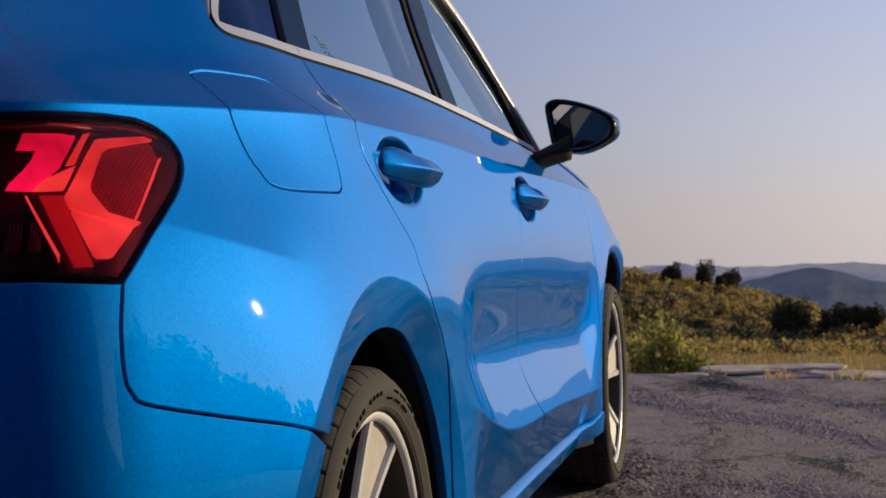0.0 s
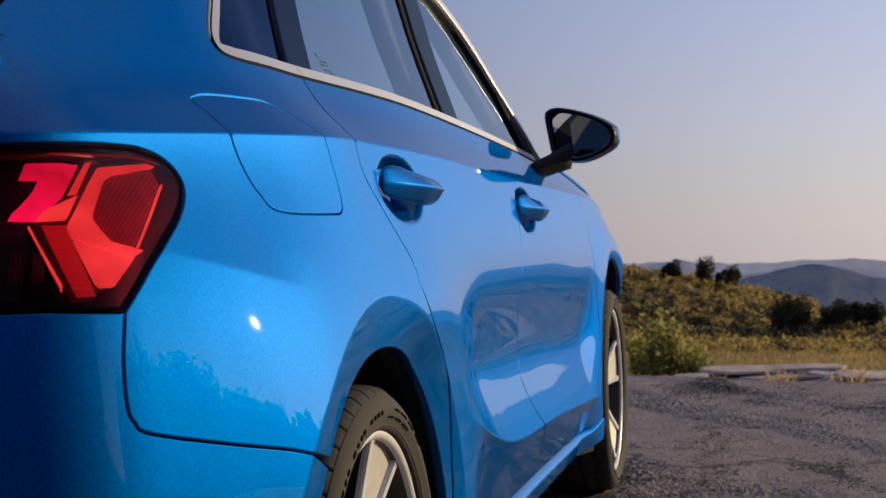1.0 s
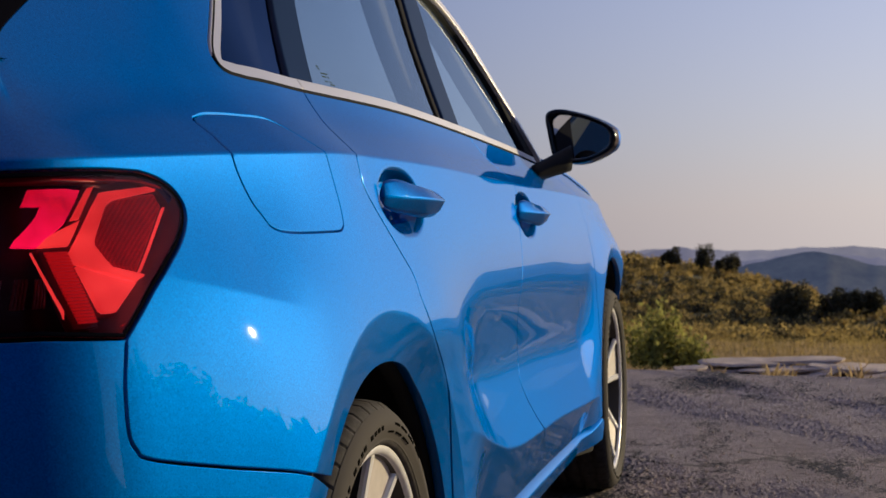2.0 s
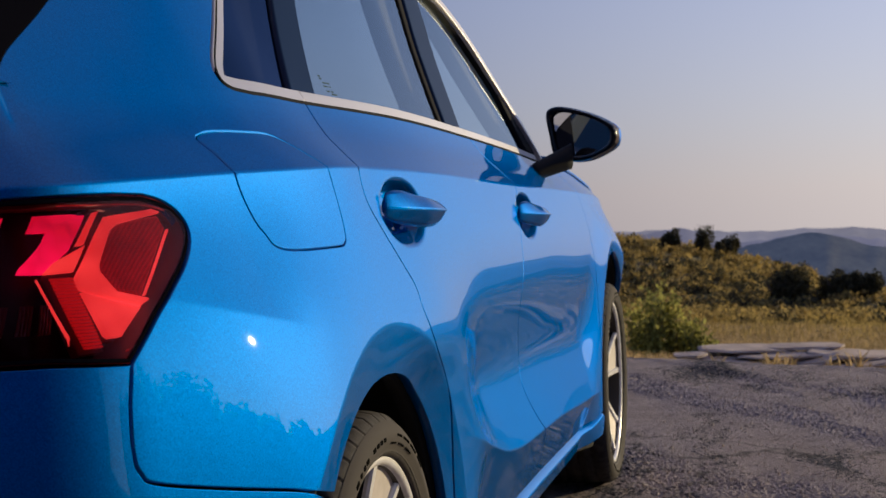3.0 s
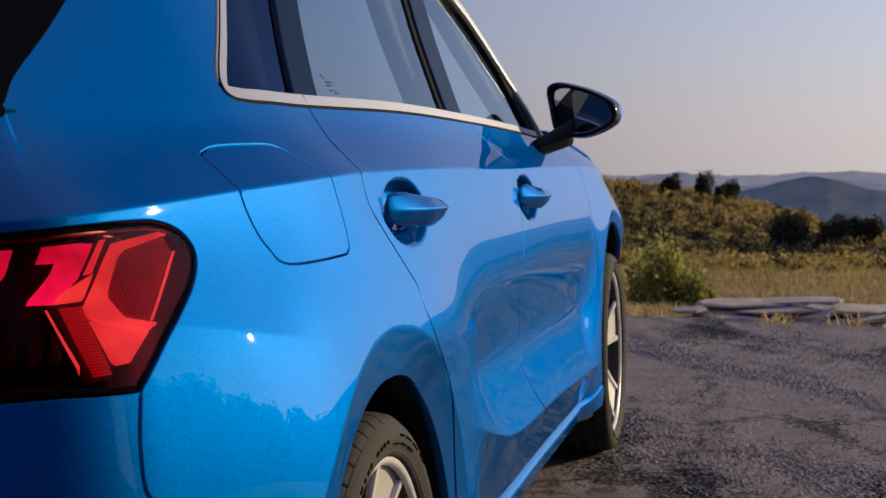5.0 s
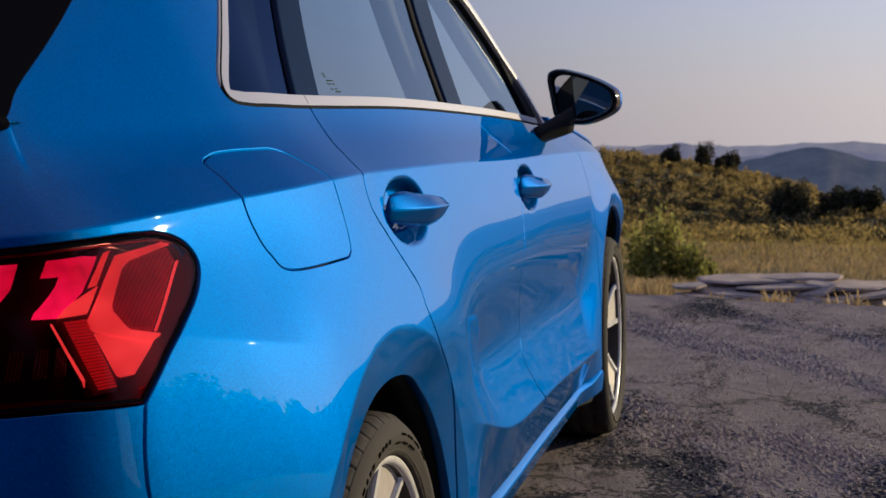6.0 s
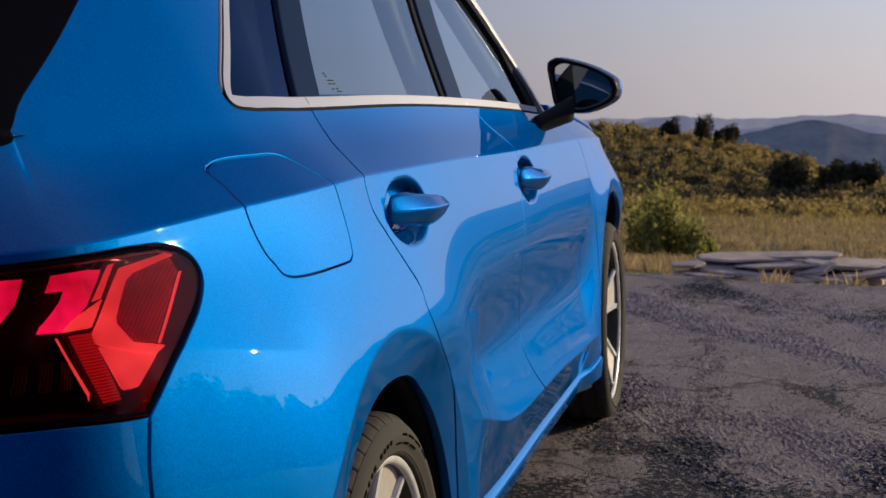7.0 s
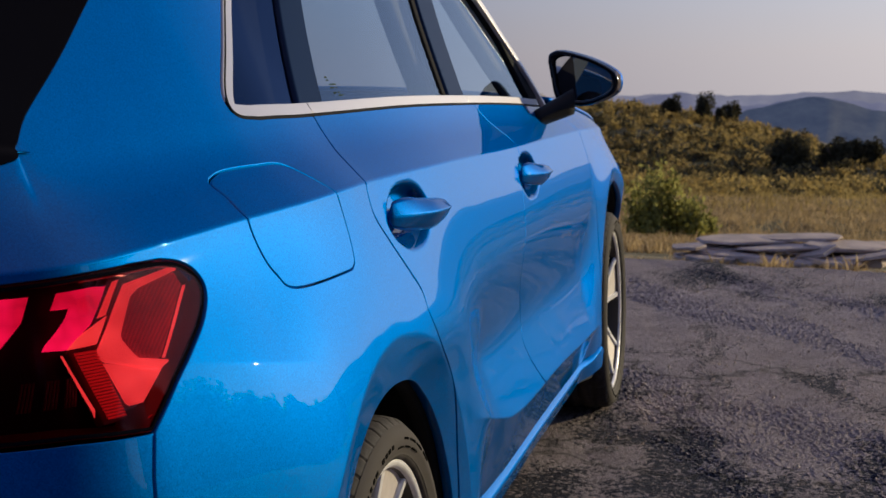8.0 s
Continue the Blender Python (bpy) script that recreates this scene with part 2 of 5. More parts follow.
def put(name, me, mat, parent=None, label="", smoothed=True):
    ob = new(name, me)
    me.materials.append(mat)
    if smoothed:
        me.polygons.foreach_set("use_smooth", [True] * len(me.polygons))
    if parent:
        ob.parent = parent
    if label:
        tagged(ob, label)
    return ob


def raw(name, verts, faces, mat, parent=None, label="", smoothed=True):
    me = bpy.data.meshes.new(name)
    me.from_pydata([tuple(map(float, v)) for v in verts], [], [tuple(map(int, f)) for f in faces])
    me.update()
    return put(name, me, mat, parent, label, smoothed)


def empty(name, m=None, parent=None):
    ob = new(name)
    ob.empty_display_size = 0.2
    if m:
        ob.matrix_basis = m
    if parent:
        ob.parent = parent
    return ob


def curve(pts, n=10):
    """Points along a smooth line through pts."""
    p = np.array(pts, float)
    q = np.vstack([2 * p[0] - p[1], p, 2 * p[-1] - p[-2]])
    out = []
    for i in range(1, len(q) - 2):
        for k in range(n):
            t = k / n
            a, b, c, d = q[i - 1], q[i], q[i + 1], q[i + 2]
            out.append(0.5 * (2 * b + (c - a) * t + (2 * a - 5 * b + 4 * c - d) * t * t + (3 * b - a - 3 * c + d) * t ** 3))
    return np.vstack([out, p[-1:]])


def arc(cx, cz, r, a0, a1, n=48):
    a = np.radians(np.linspace(a0, a1, n))
    return np.stack([cx + r * np.cos(a), cz + r * np.sin(a)], -1)


def loop(*runs):
    """One closed outline out of several runs of points."""
    p = np.vstack([np.atleast_2d(np.array(r, float)) for r in runs])
    keep = np.linalg.norm(p - np.roll(p, 1, 0), axis=1) > 1e-4
    return p[keep]


def resample(p, step):
    q = np.vstack([p, p[:1]])
    out = []
    for a, b in zip(q[:-1], q[1:]):
        n = max(1, int(round(np.linalg.norm(b - a) / step)))
        out += [a + (b - a) * k / n for k in range(n)]
    return np.array(out)


def within(poly, pts):
    x, y = pts[:, 0][:, None], pts[:, 1][:, None]
    a, b = poly, np.roll(poly, -1, 0)
    cross = ((a[:, 1] > y) != (b[:, 1] > y)) & (x < (b[:, 0] - a[:, 0]) * (y - a[:, 1]) / (b[:, 1] - a[:, 1] + 1e-12) + a[:, 0])
    return cross.sum(1) % 2 == 1


def skin_at(s, z, e):
    x, y, nx, ny = plan(s)
    d = inset(s, z) + e
    return np.stack([x - nx * d, -(y - ny * d), np.asarray(z, float) + 0 * x], -1)


def skin_normal(s, z, eps=0.003):
    a = skin_at(s + eps, z, 0) - skin_at(s - eps, z, 0)
    b = skin_at(s, z + eps, 0) - skin_at(s, z - eps, 0)
    n = np.cross(a, b)
    n /= np.linalg.norm(n, axis=-1, keepdims=True) + 1e-12
    x, y, nx, ny = plan(s)
    flip = (n[:, 0] * nx - n[:, 1] * ny) < 0
    n[flip] *= -1
    return n


def panel(name, outline, mat, parent, side=1, e=0.0, depth=0.016, lip=0.0011, step=0.015, gap=0.0, label="", fine=None, holes=()):
    """A panel of the skin inside an outline of (s, z), with rounded, turned-in edges. side: 1 for the car's right, -1 for its left."""
    rings = []
    for way, o in ((1, outline), *((-1, h) for h in holes)):
        o = np.array(o, float)
        area = (o[:, 0] * np.roll(o[:, 1], -1) - np.roll(o[:, 0], -1) * o[:, 1]).sum()
        if area * way < 0:
            o = o[::-1]
        o = resample(o, 0.009 if way > 0 else 0.006)
        t = np.roll(o, -1, 0) - np.roll(o, 1, 0)
        t /= np.linalg.norm(t, axis=1, keepdims=True) + 1e-9
        nin = np.stack([-t[:, 1], t[:, 0]], -1)
        o = o + nin * gap
        rings.append((o, o + nin * lip))
    inner = rings[0][1]
    lo, hi = inner.min(0), inner.max(0)
    gs, gz = np.arange(lo[0], hi[0], step), np.arange(lo[1], hi[1], step * 0.8)
    grid = np.stack(np.meshgrid(gs, gz), -1).reshape(-1, 2)
    grid[:, 0] += (np.round((grid[:, 1] - lo[1]) / (step * 0.8)) % 2) * step / 2
    line = np.arange(lo[0], hi[0], 0.008)
    extra = []
    for f in (CREASE_Z, LOW_Z, WING_CREASE):
        grid = grid[np.abs(grid[:, 1] - f(grid[:, 0])) > 0.009]
        extra += [np.stack([line, f(line) + dz], -1) for dz in (-0.007, -0.003, 0.0, 0.003, 0.007)]
    for hub in (HUB_R + 0.001, HUB_F):
        turn_ = np.radians(np.linspace(-10, 190, 180))
        extra += [np.stack([np.interp(hub + r_ * np.cos(turn_), _x, _s), 0.306 + r_ * np.sin(turn_)], -1) for r_ in (0.398, 0.404, 0.410, 0.414, 0.418, 0.424)]
    if fine is not None:
        mid, half = (fine.min(0) + fine.max(0)) / 2, (fine.max(0) - fine.min(0)) / 2
        grid = grid[(np.abs(grid - mid) > half).any(1)]
        extra = [x[(np.abs(x - mid) > half).any(1)] for x in extra] + [fine]
    pts = np.vstack([grid, *extra])
    pts = pts[within(inner, pts)]
    for o, _ in rings[1:]:
        pts = pts[~within(o, pts)]
    border = np.vstack([r[1] for r in rings])
    keep = np.ones(len(pts), bool)
    for k in range(0, len(pts), 2000):
        keep[k:k + 2000] = np.linalg.norm(pts[k:k + 2000, None] - border[None], axis=-1).min(1) > 0.004
    pts = pts[keep]
    start, edges, at = [], [], 0
    for _, r in rings:
        start.append(at)
        edges += [(at + i, at + (i + 1) % len(r)) for i in range(len(r))]
        at += len(r)
    all2 = np.vstack([border, pts])
    res = geometry.delaunay_2d_cdt([Vector(map(float, p)) for p in all2], edges[len(inner):], [list(range(len(inner)))], 1, 1e-7)
    co = np.array([tuple(v) for v in res[0]])
    tris = np.array([tuple(f) for f in res[2]])
    for _, r in rings[1:]:
        tris = tris[~within(r, co[tris].mean(1))]
    where = {}
    for i, orig in enumerate(res[3]):
        for k in orig:
            where[k] = i
    P, N = skin_at(co[:, 0], co[:, 1], e), skin_normal(co[:, 0], co[:, 1])
    fn = np.cross(P[tris[:, 1]] - P[tris[:, 0]], P[tris[:, 2]] - P[tris[:, 0]])
    turn = (fn * N[tris[:, 0]]).sum(1) < 0
    tris[turn] = tris[turn][:, ::-1]
    faces = [tuple(t) for t in tris]
    verts, norms = [P], [N]
    m = len(P)
    for (o, r), st in zip(rings, start):
        n = len(o)
        ring0 = [where[st + i] for i in range(n)]
        p_o, n_o = skin_at(o[:, 0], o[:, 1], e), skin_normal(o[:, 0], o[:, 1])
        out = p_o - P[ring0]
        out /= np.linalg.norm(out, axis=1, keepdims=True) + 1e-9
        n1 = n_o + out
        n1 /= np.linalg.norm(n1, axis=1, keepdims=True) + 1e-9
        verts += [p_o - n_o * lip, p_o - n_o * (lip + depth)]
        norms += [n1, out]
        quads = []
        for i in range(n):
            j = (i + 1) % n
            quads += [(ring0[i], m + i, m + j, ring0[j]), (m + i, m + n + i, m + n + j, m + j)]
        q, vv = quads[0], np.vstack(verts)
        if np.cross(vv[q[1]] - vv[q[0]], vv[q[2]] - vv[q[0]]) @ n1[0] < 0:
            quads = [f[::-1] for f in quads]
        faces += quads
        m += 2 * n
    verts, norms = np.vstack(verts), np.vstack(norms)
    if side < 0:
        verts, norms = verts * (1, -1, 1), norms * (1, -1, 1)
        faces = [f[::-1] for f in faces]
    ob = raw(name, verts, faces, mat, parent, label)
    ob.data.normals_split_custom_set_from_vertices([tuple(map(float, v)) for v in norms])
    return ob


def patch(name, rows, mat, parent, label="", thick=0.0):
    """A smooth sheet through rows of points."""
    h, w = len(rows), len(rows[0])
    verts = [p for r in rows for p in r]
    faces = [(i * w + j, i * w + j + 1, (i + 1) * w + j + 1, (i + 1) * w + j) for i in range(h - 1) for j in range(w - 1)]
    ob = raw(name, verts, faces, mat, parent, label)
    if thick:
        md = ob.modifiers.new("thickness", "SOLIDIFY")
        md.thickness, md.offset = thick, -1
    return ob


def lathe(profile, n=96, axis_y=True, dent=None):
    """A turned body: profile of (radius, along)."""
    bm = bmesh.new()
    rings = []
    for k in range(n):
        a = 2 * math.pi * k / n
        ring = []
        for i, (r, w) in enumerate(profile):
            rr = r - (dent(i, k, a) if dent else 0)
            ring.append(bm.verts.new((rr * math.cos(a), w, rr * math.sin(a))))
        rings.append(ring)
    for k in range(n):
        a, b = rings[k], rings[(k + 1) % n]
        for i in range(len(profile) - 1):
            bm.faces.new((a[i], a[i + 1], b[i + 1], b[i]))
    bmesh.ops.recalc_face_normals(bm, faces=bm.faces)
    return bm


def box_bm(x0, x1, y0, y1, z0, z1, bevel=0.0, seg=2):
    bm = bmesh.new()
    bmesh.ops.create_cube(bm, size=1, matrix=Matrix.LocRotScale(((x0 + x1) / 2, (y0 + y1) / 2, (z0 + z1) / 2), None, (x1 - x0, y1 - y0, z1 - z0)))
    if bevel:
        bmesh.ops.bevel(bm, geom=bm.edges[:], offset=bevel, segments=seg, profile=0.5, affect="EDGES")
    return bm


def prism_bm(pts, d0, d1, frame_at):
    """A slab of polygon pts (u, v), from depth d0 to d1, laid by frame_at(u, v, d)."""
    bm = bmesh.new()
    a = [bm.verts.new(frame_at(u, v, d0)) for u, v in pts]
    b = [bm.verts.new(frame_at(u, v, d1)) for u, v in pts]
    bm.faces.new(a)
    bm.faces.new(b[::-1])
    for i in range(len(pts)):
        j = (i + 1) % len(pts)
        bm.faces.new((a[i], b[i], b[j], a[j]))
    bmesh.ops.recalc_face_normals(bm, faces=bm.faces)
    return bm


# ---- the car's skin as a function of the way round the plan (s) and the height (z) ----
def spline(*pairs):
    """A smooth curve through the given knots, flat-ended and without overshoot."""
    xs, ys = np.array(pairs, float).T
    h, dl = np.diff(xs), np.diff(ys) / np.diff(xs)
    m = np.zeros(len(xs))
    for i in range(1, len(xs) - 1):
        if dl[i - 1] * dl[i] > 0:
            w1, w2 = 2 * h[i] + h[i - 1], h[i] + 2 * h[i - 1]
            m[i] = (w1 + w2) / (w1 / dl[i - 1] + w2 / dl[i])
    m[0], m[-1] = dl[0], dl[-1]

    def f(x):
        x = np.clip(np.asarray(x, float), xs[0], xs[-1])
        i = np.clip(np.searchsorted(xs, x, side="right") - 1, 0, len(xs) - 2)
        t = (x - xs[i]) / h[i]
        return ((1 + 2 * t) * (1 - t) ** 2 * ys[i] + t * (1 - t) ** 2 * h[i] * m[i]
                + t * t * (3 - 2 * t) * ys[i + 1] + t * t * (t - 1) * h[i] * m[i + 1])
    return f


def smooth(a, b, x):
    t = np.clip((np.asarray(x, float) - a) / (b - a), 0, 1)
    return t * t * (3 - 2 * t)


# the outline seen from above, from the middle of the tail to the middle of the nose
TURN = spline((0, 0), (0.3, 3), (0.5, 9), (0.65, 18), (0.76, 28), (0.85, 41), (0.93, 65), (0.98, 74), (1.1, 79.0), (1.3, 84), (1.6, 88), (1.9, 89.5),
              (2.4, 90), (3.6, 90), (4.05, 91.2), (4.28, 95.5), (4.42, 102), (4.6, 113), (4.8, 132), (4.95, 150), (5.1, 164), (5.42, 180))
_l = np.linspace(0, 5.42, 2711)
_a = np.radians(TURN(_l))
_x = np.concatenate([[0], np.cumsum((np.sin(_a[1:]) + np.sin(_a[:-1])) / 2 * 0.002)])
_y = np.concatenate([[0], np.cumsum((np.cos(_a[1:]) + np.cos(_a[:-1])) / 2 * 0.002)])
_x += -0.80
_y *= 0.888 / _y.max()
S0 = _l[np.argmin(np.abs(_x))]          # s is 0 beside the rear axle
_s = _l - S0
S_TAIL, S_NOSE = _s[0], _s[-1]


def plan(s):
    """The outline's place and its outward way at s."""
    a = np.radians(np.interp(s, _s, np.degrees(_a)))
    return np.interp(s, _s, _x), np.interp(s, _s, _y), -np.cos(a), np.sin(a)


HUB_R, HUB_F, HUB_Z = 0.0, 2.636, 0.316
CREASE_Z = spline((-1.5, 0.885), (-0.613, 0.897), (-0.476, 0.902), (-0.305, 0.909), (0.05, 0.918), (0.45, 0.913), (1.1, 0.897), (2.2, 0.876), (2.64, 0.860), (3.3, 0.80), (4, 0.78))
CREASE_D = spline((-1.5, 0.05), (-0.6, 0.042), (-0.35, 0.040), (0.0, 0.032), (0.5, 0.030), (2.3, 0.030), (4, 0.06))
SLOPE = spline((-1.5, 0.9), (-0.5, 1.05), (-0.3, 1.0), (0.1, 0.86), (0.8, 0.66), (1.5, 0.64), (2.3, 0.7), (4, 1.0))
LOW_Z = spline((-1.5, 0.52), (0.2, 0.53), (0.43, 0.50), (0.66, 0.445), (0.82, 0.410), (0.97, 0.395), (1.4, 0.380), (1.95, 0.347), (2.6, 0.32), (4, 0.32))
_t = np.linspace(0, 1, 401)
_lean = np.tan(np.radians(spline((0.0, 16), (0.18, 14), (0.23, 11.5), (0.30, 0), (0.38, -8), (0.48, -10), (0.56, -7), (0.64, 0.5), (0.74, 6), (0.90, 12), (1.0, 13))(_t)))
_flank = -0.006 + np.concatenate([[0], np.cumsum((_lean[1:] + _lean[:-1]) / 2)]) * 0.5 / 400
UPPER = spline((0, 0), (0.02, 0.0265), (0.045, 0.0595), (0.07, 0.084), (0.10, 0.1065), (0.13, 0.128), (0.25, 0.211), (0.45, 0.34), (0.6, 0.5))
REAR = spline((0.1, 0.10), (0.22, 0.05), (0.35, 0.0), (0.62, 0.0), (0.74, 0.02), (0.90, 0.05), (1.02, 0.10), (1.40, 0.42))


# the rear wing: its place at one height, its lean under a soft crease, and its place at the shoulder
WING_D = spline((-1.2, 0.002), (-0.75, 0.0015), (-0.65, -0.0005), (-0.55, -0.0055), (-0.45, -0.0145), (-0.35, -0.0228), (-0.25, -0.0268), (-0.15, -0.0240), (-0.05, -0.0205), (0.05, -0.0190), (0.2, -0.0185), (0.4, -0.0150), (0.6, -0.010))
WING_TOP = spline((-1.2, 0.053), (-0.6, 0.0515), (-0.45, 0.0525), (-0.35, 0.0510), (-0.25, 0.0440), (-0.15, 0.0365), (-0.05, 0.0345), (0.1, 0.0385), (0.3, 0.0355), (0.6, 0.0310))
WING_LEAN = spline((0.15, -8), (0.40, -3), (0.50, 1), (0.56, 4.5), (0.60, 5.5), (0.64, 7.2), (0.68, 9.2), (0.72, 11.5), (0.755, 14.3), (0.80, 17.0), (0.95, 18))
_z = np.linspace(0.15, 0.95, 801)
_wl = np.tan(np.radians(WING_LEAN(_z)))
_wing = np.concatenate([[0], np.cumsum((_wl[1:] + _wl[:-1]) / 2)]) * 0.001
_wing -= np.interp(0.68, _z, _wing)


def WING_CREASE(s):
    return np.clip(0.768 - 0.19 * (np.asarray(s, float) + 0.416), 0.72, 0.83)


CUPS = ((0.2345, 0.8562), (1.2373, 0.8317))


def below(s, z):
    """The inset under the shoulder line."""
    s, z = np.asarray(s, float), np.asarray(z, float)
    zc, dc, zl = CREASE_Z(s), CREASE_D(s), LOW_Z(s)
    z1, z2 = 0.602 - 0.04 * smooth(0.9, 2.0, s), 0.722 - 0.03 * smooth(1.4, 2.0, s)
    t = np.where(z < z1, 0.40 * (z - zl) / (z1 - zl), np.where(z < z2, 0.40 + 0.24 * (z - z1) / (z2 - z1), 0.64 + 0.36 * (z - z2) / (zc - z2)))
    door = np.interp(np.clip(t, 0, 1), _t, _flank) + (dc - 0.030) * smooth(0.5, 1.0, t)
    door = np.where(z < zl, -0.006 + (zl - z) * 0.36, door)
    zw = WING_CREASE(s)
    more = 0.045 * smooth(-0.42, -0.26, s)
    foot = WING_D(s) + np.interp(zw, _z, _wing) + more * (zw - 0.68)
    rise, tall = WING_TOP(s) - foot, zc - zw
    flat = (np.tan(np.radians(WING_LEAN(zw))) + more) * tall / rise
    fade = smooth(-0.22, -0.34, s)
    a, b = flat + (1.22 - flat) * fade, 0.40 + 0.4 * smooth(-0.2, 0.1, s)
    u = np.clip((z - zw) / tall, 0, 1)
    over = foot + rise * (u * a * (1 - u) ** 2 + u * u * (3 - 2 * u) + b * u * u * (u - 1))
    wing = np.where(z > zw, over, WING_D(s) + np.interp(z, _z, _wing) + more * (z - 0.68))
    k = smooth(0.72, 0.26, s)
    return door * (1 - k) + wing * k


def inset(s, z):
    """How far the skin lies inside the outline."""
    s, z = np.asarray(s, float), np.asarray(z, float)
    zc = CREASE_Z(s)
    d = np.where(z > zc, below(s, zc) + SLOPE(s) * UPPER(np.clip(z - zc, 0, None)), below(s, np.minimum(z, zc)))
    k = smooth(-0.60, -1.0, s)
    d = d * (1 - k) + REAR(z) * k
    x, y, nx, ny = plan(s)
    r = np.hypot(x - HUB_R - 0.001, z - 0.302)
    g = smooth(0.62, 0.43, r) * smooth(0.0, 0.2, s) * smooth(0.75, 0.6, z)
    d = d * (1 - g) + (y - 0.897) * g
    d = d + np.clip(0.414 - r, 0, 0.085) * 0.34 - 0.002 * smooth(0.62, 0.414, r)
    r = np.hypot(x - HUB_F, z - 0.31)
    g = smooth(0.64, 0.41, r) * smooth(3.12, 2.84, x) * smooth(0.86, 0.66, z) * np.where(x > 2.75, smooth(0.36, 0.48, z), 1)
    d = d * (1 - g) + ((y - 0.896) / np.maximum(ny, 0.3) + np.clip(0.424 - r, 0, 0.085) * 0.25) * g
    for s0, z0 in CUPS:
        u, v = np.abs(s - s0 + 0.020) / 0.118, np.abs(z - z0) / 0.050
        rho = (u ** 2.4 + v ** 1.5) ** 0.55
        d = d + 0.027 * smooth(1.0, 0.62, rho)
    return d


# ---- the land ----
EDGE = 5.79                                    # how far the asphalt reaches, along its own outward way
OUT_X, OUT_Y = 0.92, -0.39
DROP = spline((0, -0.03), (0.35, -0.10), (1.0, -0.25), (1.7, -0.38), (2.8, -0.47), (5, -0.75), (12.6, -1.65), (33, -3.1), (70, -6.3), (90, -6.6), (130, -9), (260, -50), (900, -130), (4800, -230))

CREST = spline((-16, -11.0), (0, -5.7), (2.4, -5.1), (6, -4.3), (10.8, -3.65), (15, -3.4), (24, -3.2))


def wobble(x, y, f, seed):
    """Soft unevenness out of a few waves."""
    r = np.random.RandomState(seed)
    out = 0
    for k in range(7):
        a, w, p = r.uniform(0, 6.28), f * 1.6 ** k * r.uniform(0.8, 1.2), r.uniform(0, 6.28)
        out = out + np.sin((x * np.cos(a) + y * np.sin(a)) * w + p) / 1.5 ** k
    return out / 3


def height(x, y):
    x, y = np.asarray(x, float), np.asarray(y, float)
    q = x * OUT_X + y * OUT_Y - EDGE
    z = np.where(q < 0, -0.045, DROP(np.clip(q, 0, None)))
    r = np.hypot(x, y)
    # the hillside ahead, its crest sinking to the right
    crest = CREST(y)
    up = smooth(82, 126, x) * smooth(-40, -8, y) * smooth(170, 132, x)
    z = z * (1 - up) + crest * up
    z = z + 0.62 * np.exp(-((x - 90) / 9) ** 2 - ((y + 6.0) / 5.5) ** 2)
    # hills all round
    az = np.arctan2(y, x)
    ring = smooth(120, 420, r) * smooth(1500, 500, r)
    side = smooth(0.25, 0.75, np.abs(az + 0.05)) * (0.28 + 0.9 * np.maximum(smooth(1.2, 2.2, az), smooth(-1.5, -1.9, az)))
    z = z + ring * side * (34 + 26 * np.sin(az * 3 + 1.0) + 12 * np.sin(az * 11 + 0.4) + 6 * np.sin(az * 23)) * 1.5
    z = z + wobble(x, y, 0.5, 3) * 0.10 * smooth(1.0, 12, q) + wobble(x, y, 0.12, 5) * 0.35 * smooth(12, 50, q)
    z = z + wobble(x, y, 0.01, 7) * 9 * smooth(200, 700, r)
    return z


def build_ground():
    n, radii = 288, np.concatenate([[0], np.geomspace(0.8, 4700, 190)])
    az = np.linspace(-math.pi, math.pi, n, endpoint=False)
    # finer where the land is seen from near
    az = np.sort(np.concatenate([az, np.linspace(-0.30, 0.25, 220)]))
    n = len(az)
    r, a = np.meshgrid(radii[1:], az, indexing="ij")
    x, y = r * np.cos(a), r * np.sin(a)
    z = height(x, y)
    verts = [(0, 0, float(height(0, 0)))] + list(zip(x.ravel(), y.ravel(), z.ravel()))
    faces = [(0, 1 + j, 1 + (j + 1) % n) for j in range(n)]
    for i in range(len(radii) - 2):
        for j in range(n):
            k = (j + 1) % n
            faces.append((1 + i * n + j, 1 + (i + 1) * n + j, 1 + (i + 1) * n + k, 1 + i * n + k))
    ob = raw("ground", verts, faces, EARTH)
    return tagged(ob, "dry hilly land with scrub and yellow grass", "ground", kind="structure")


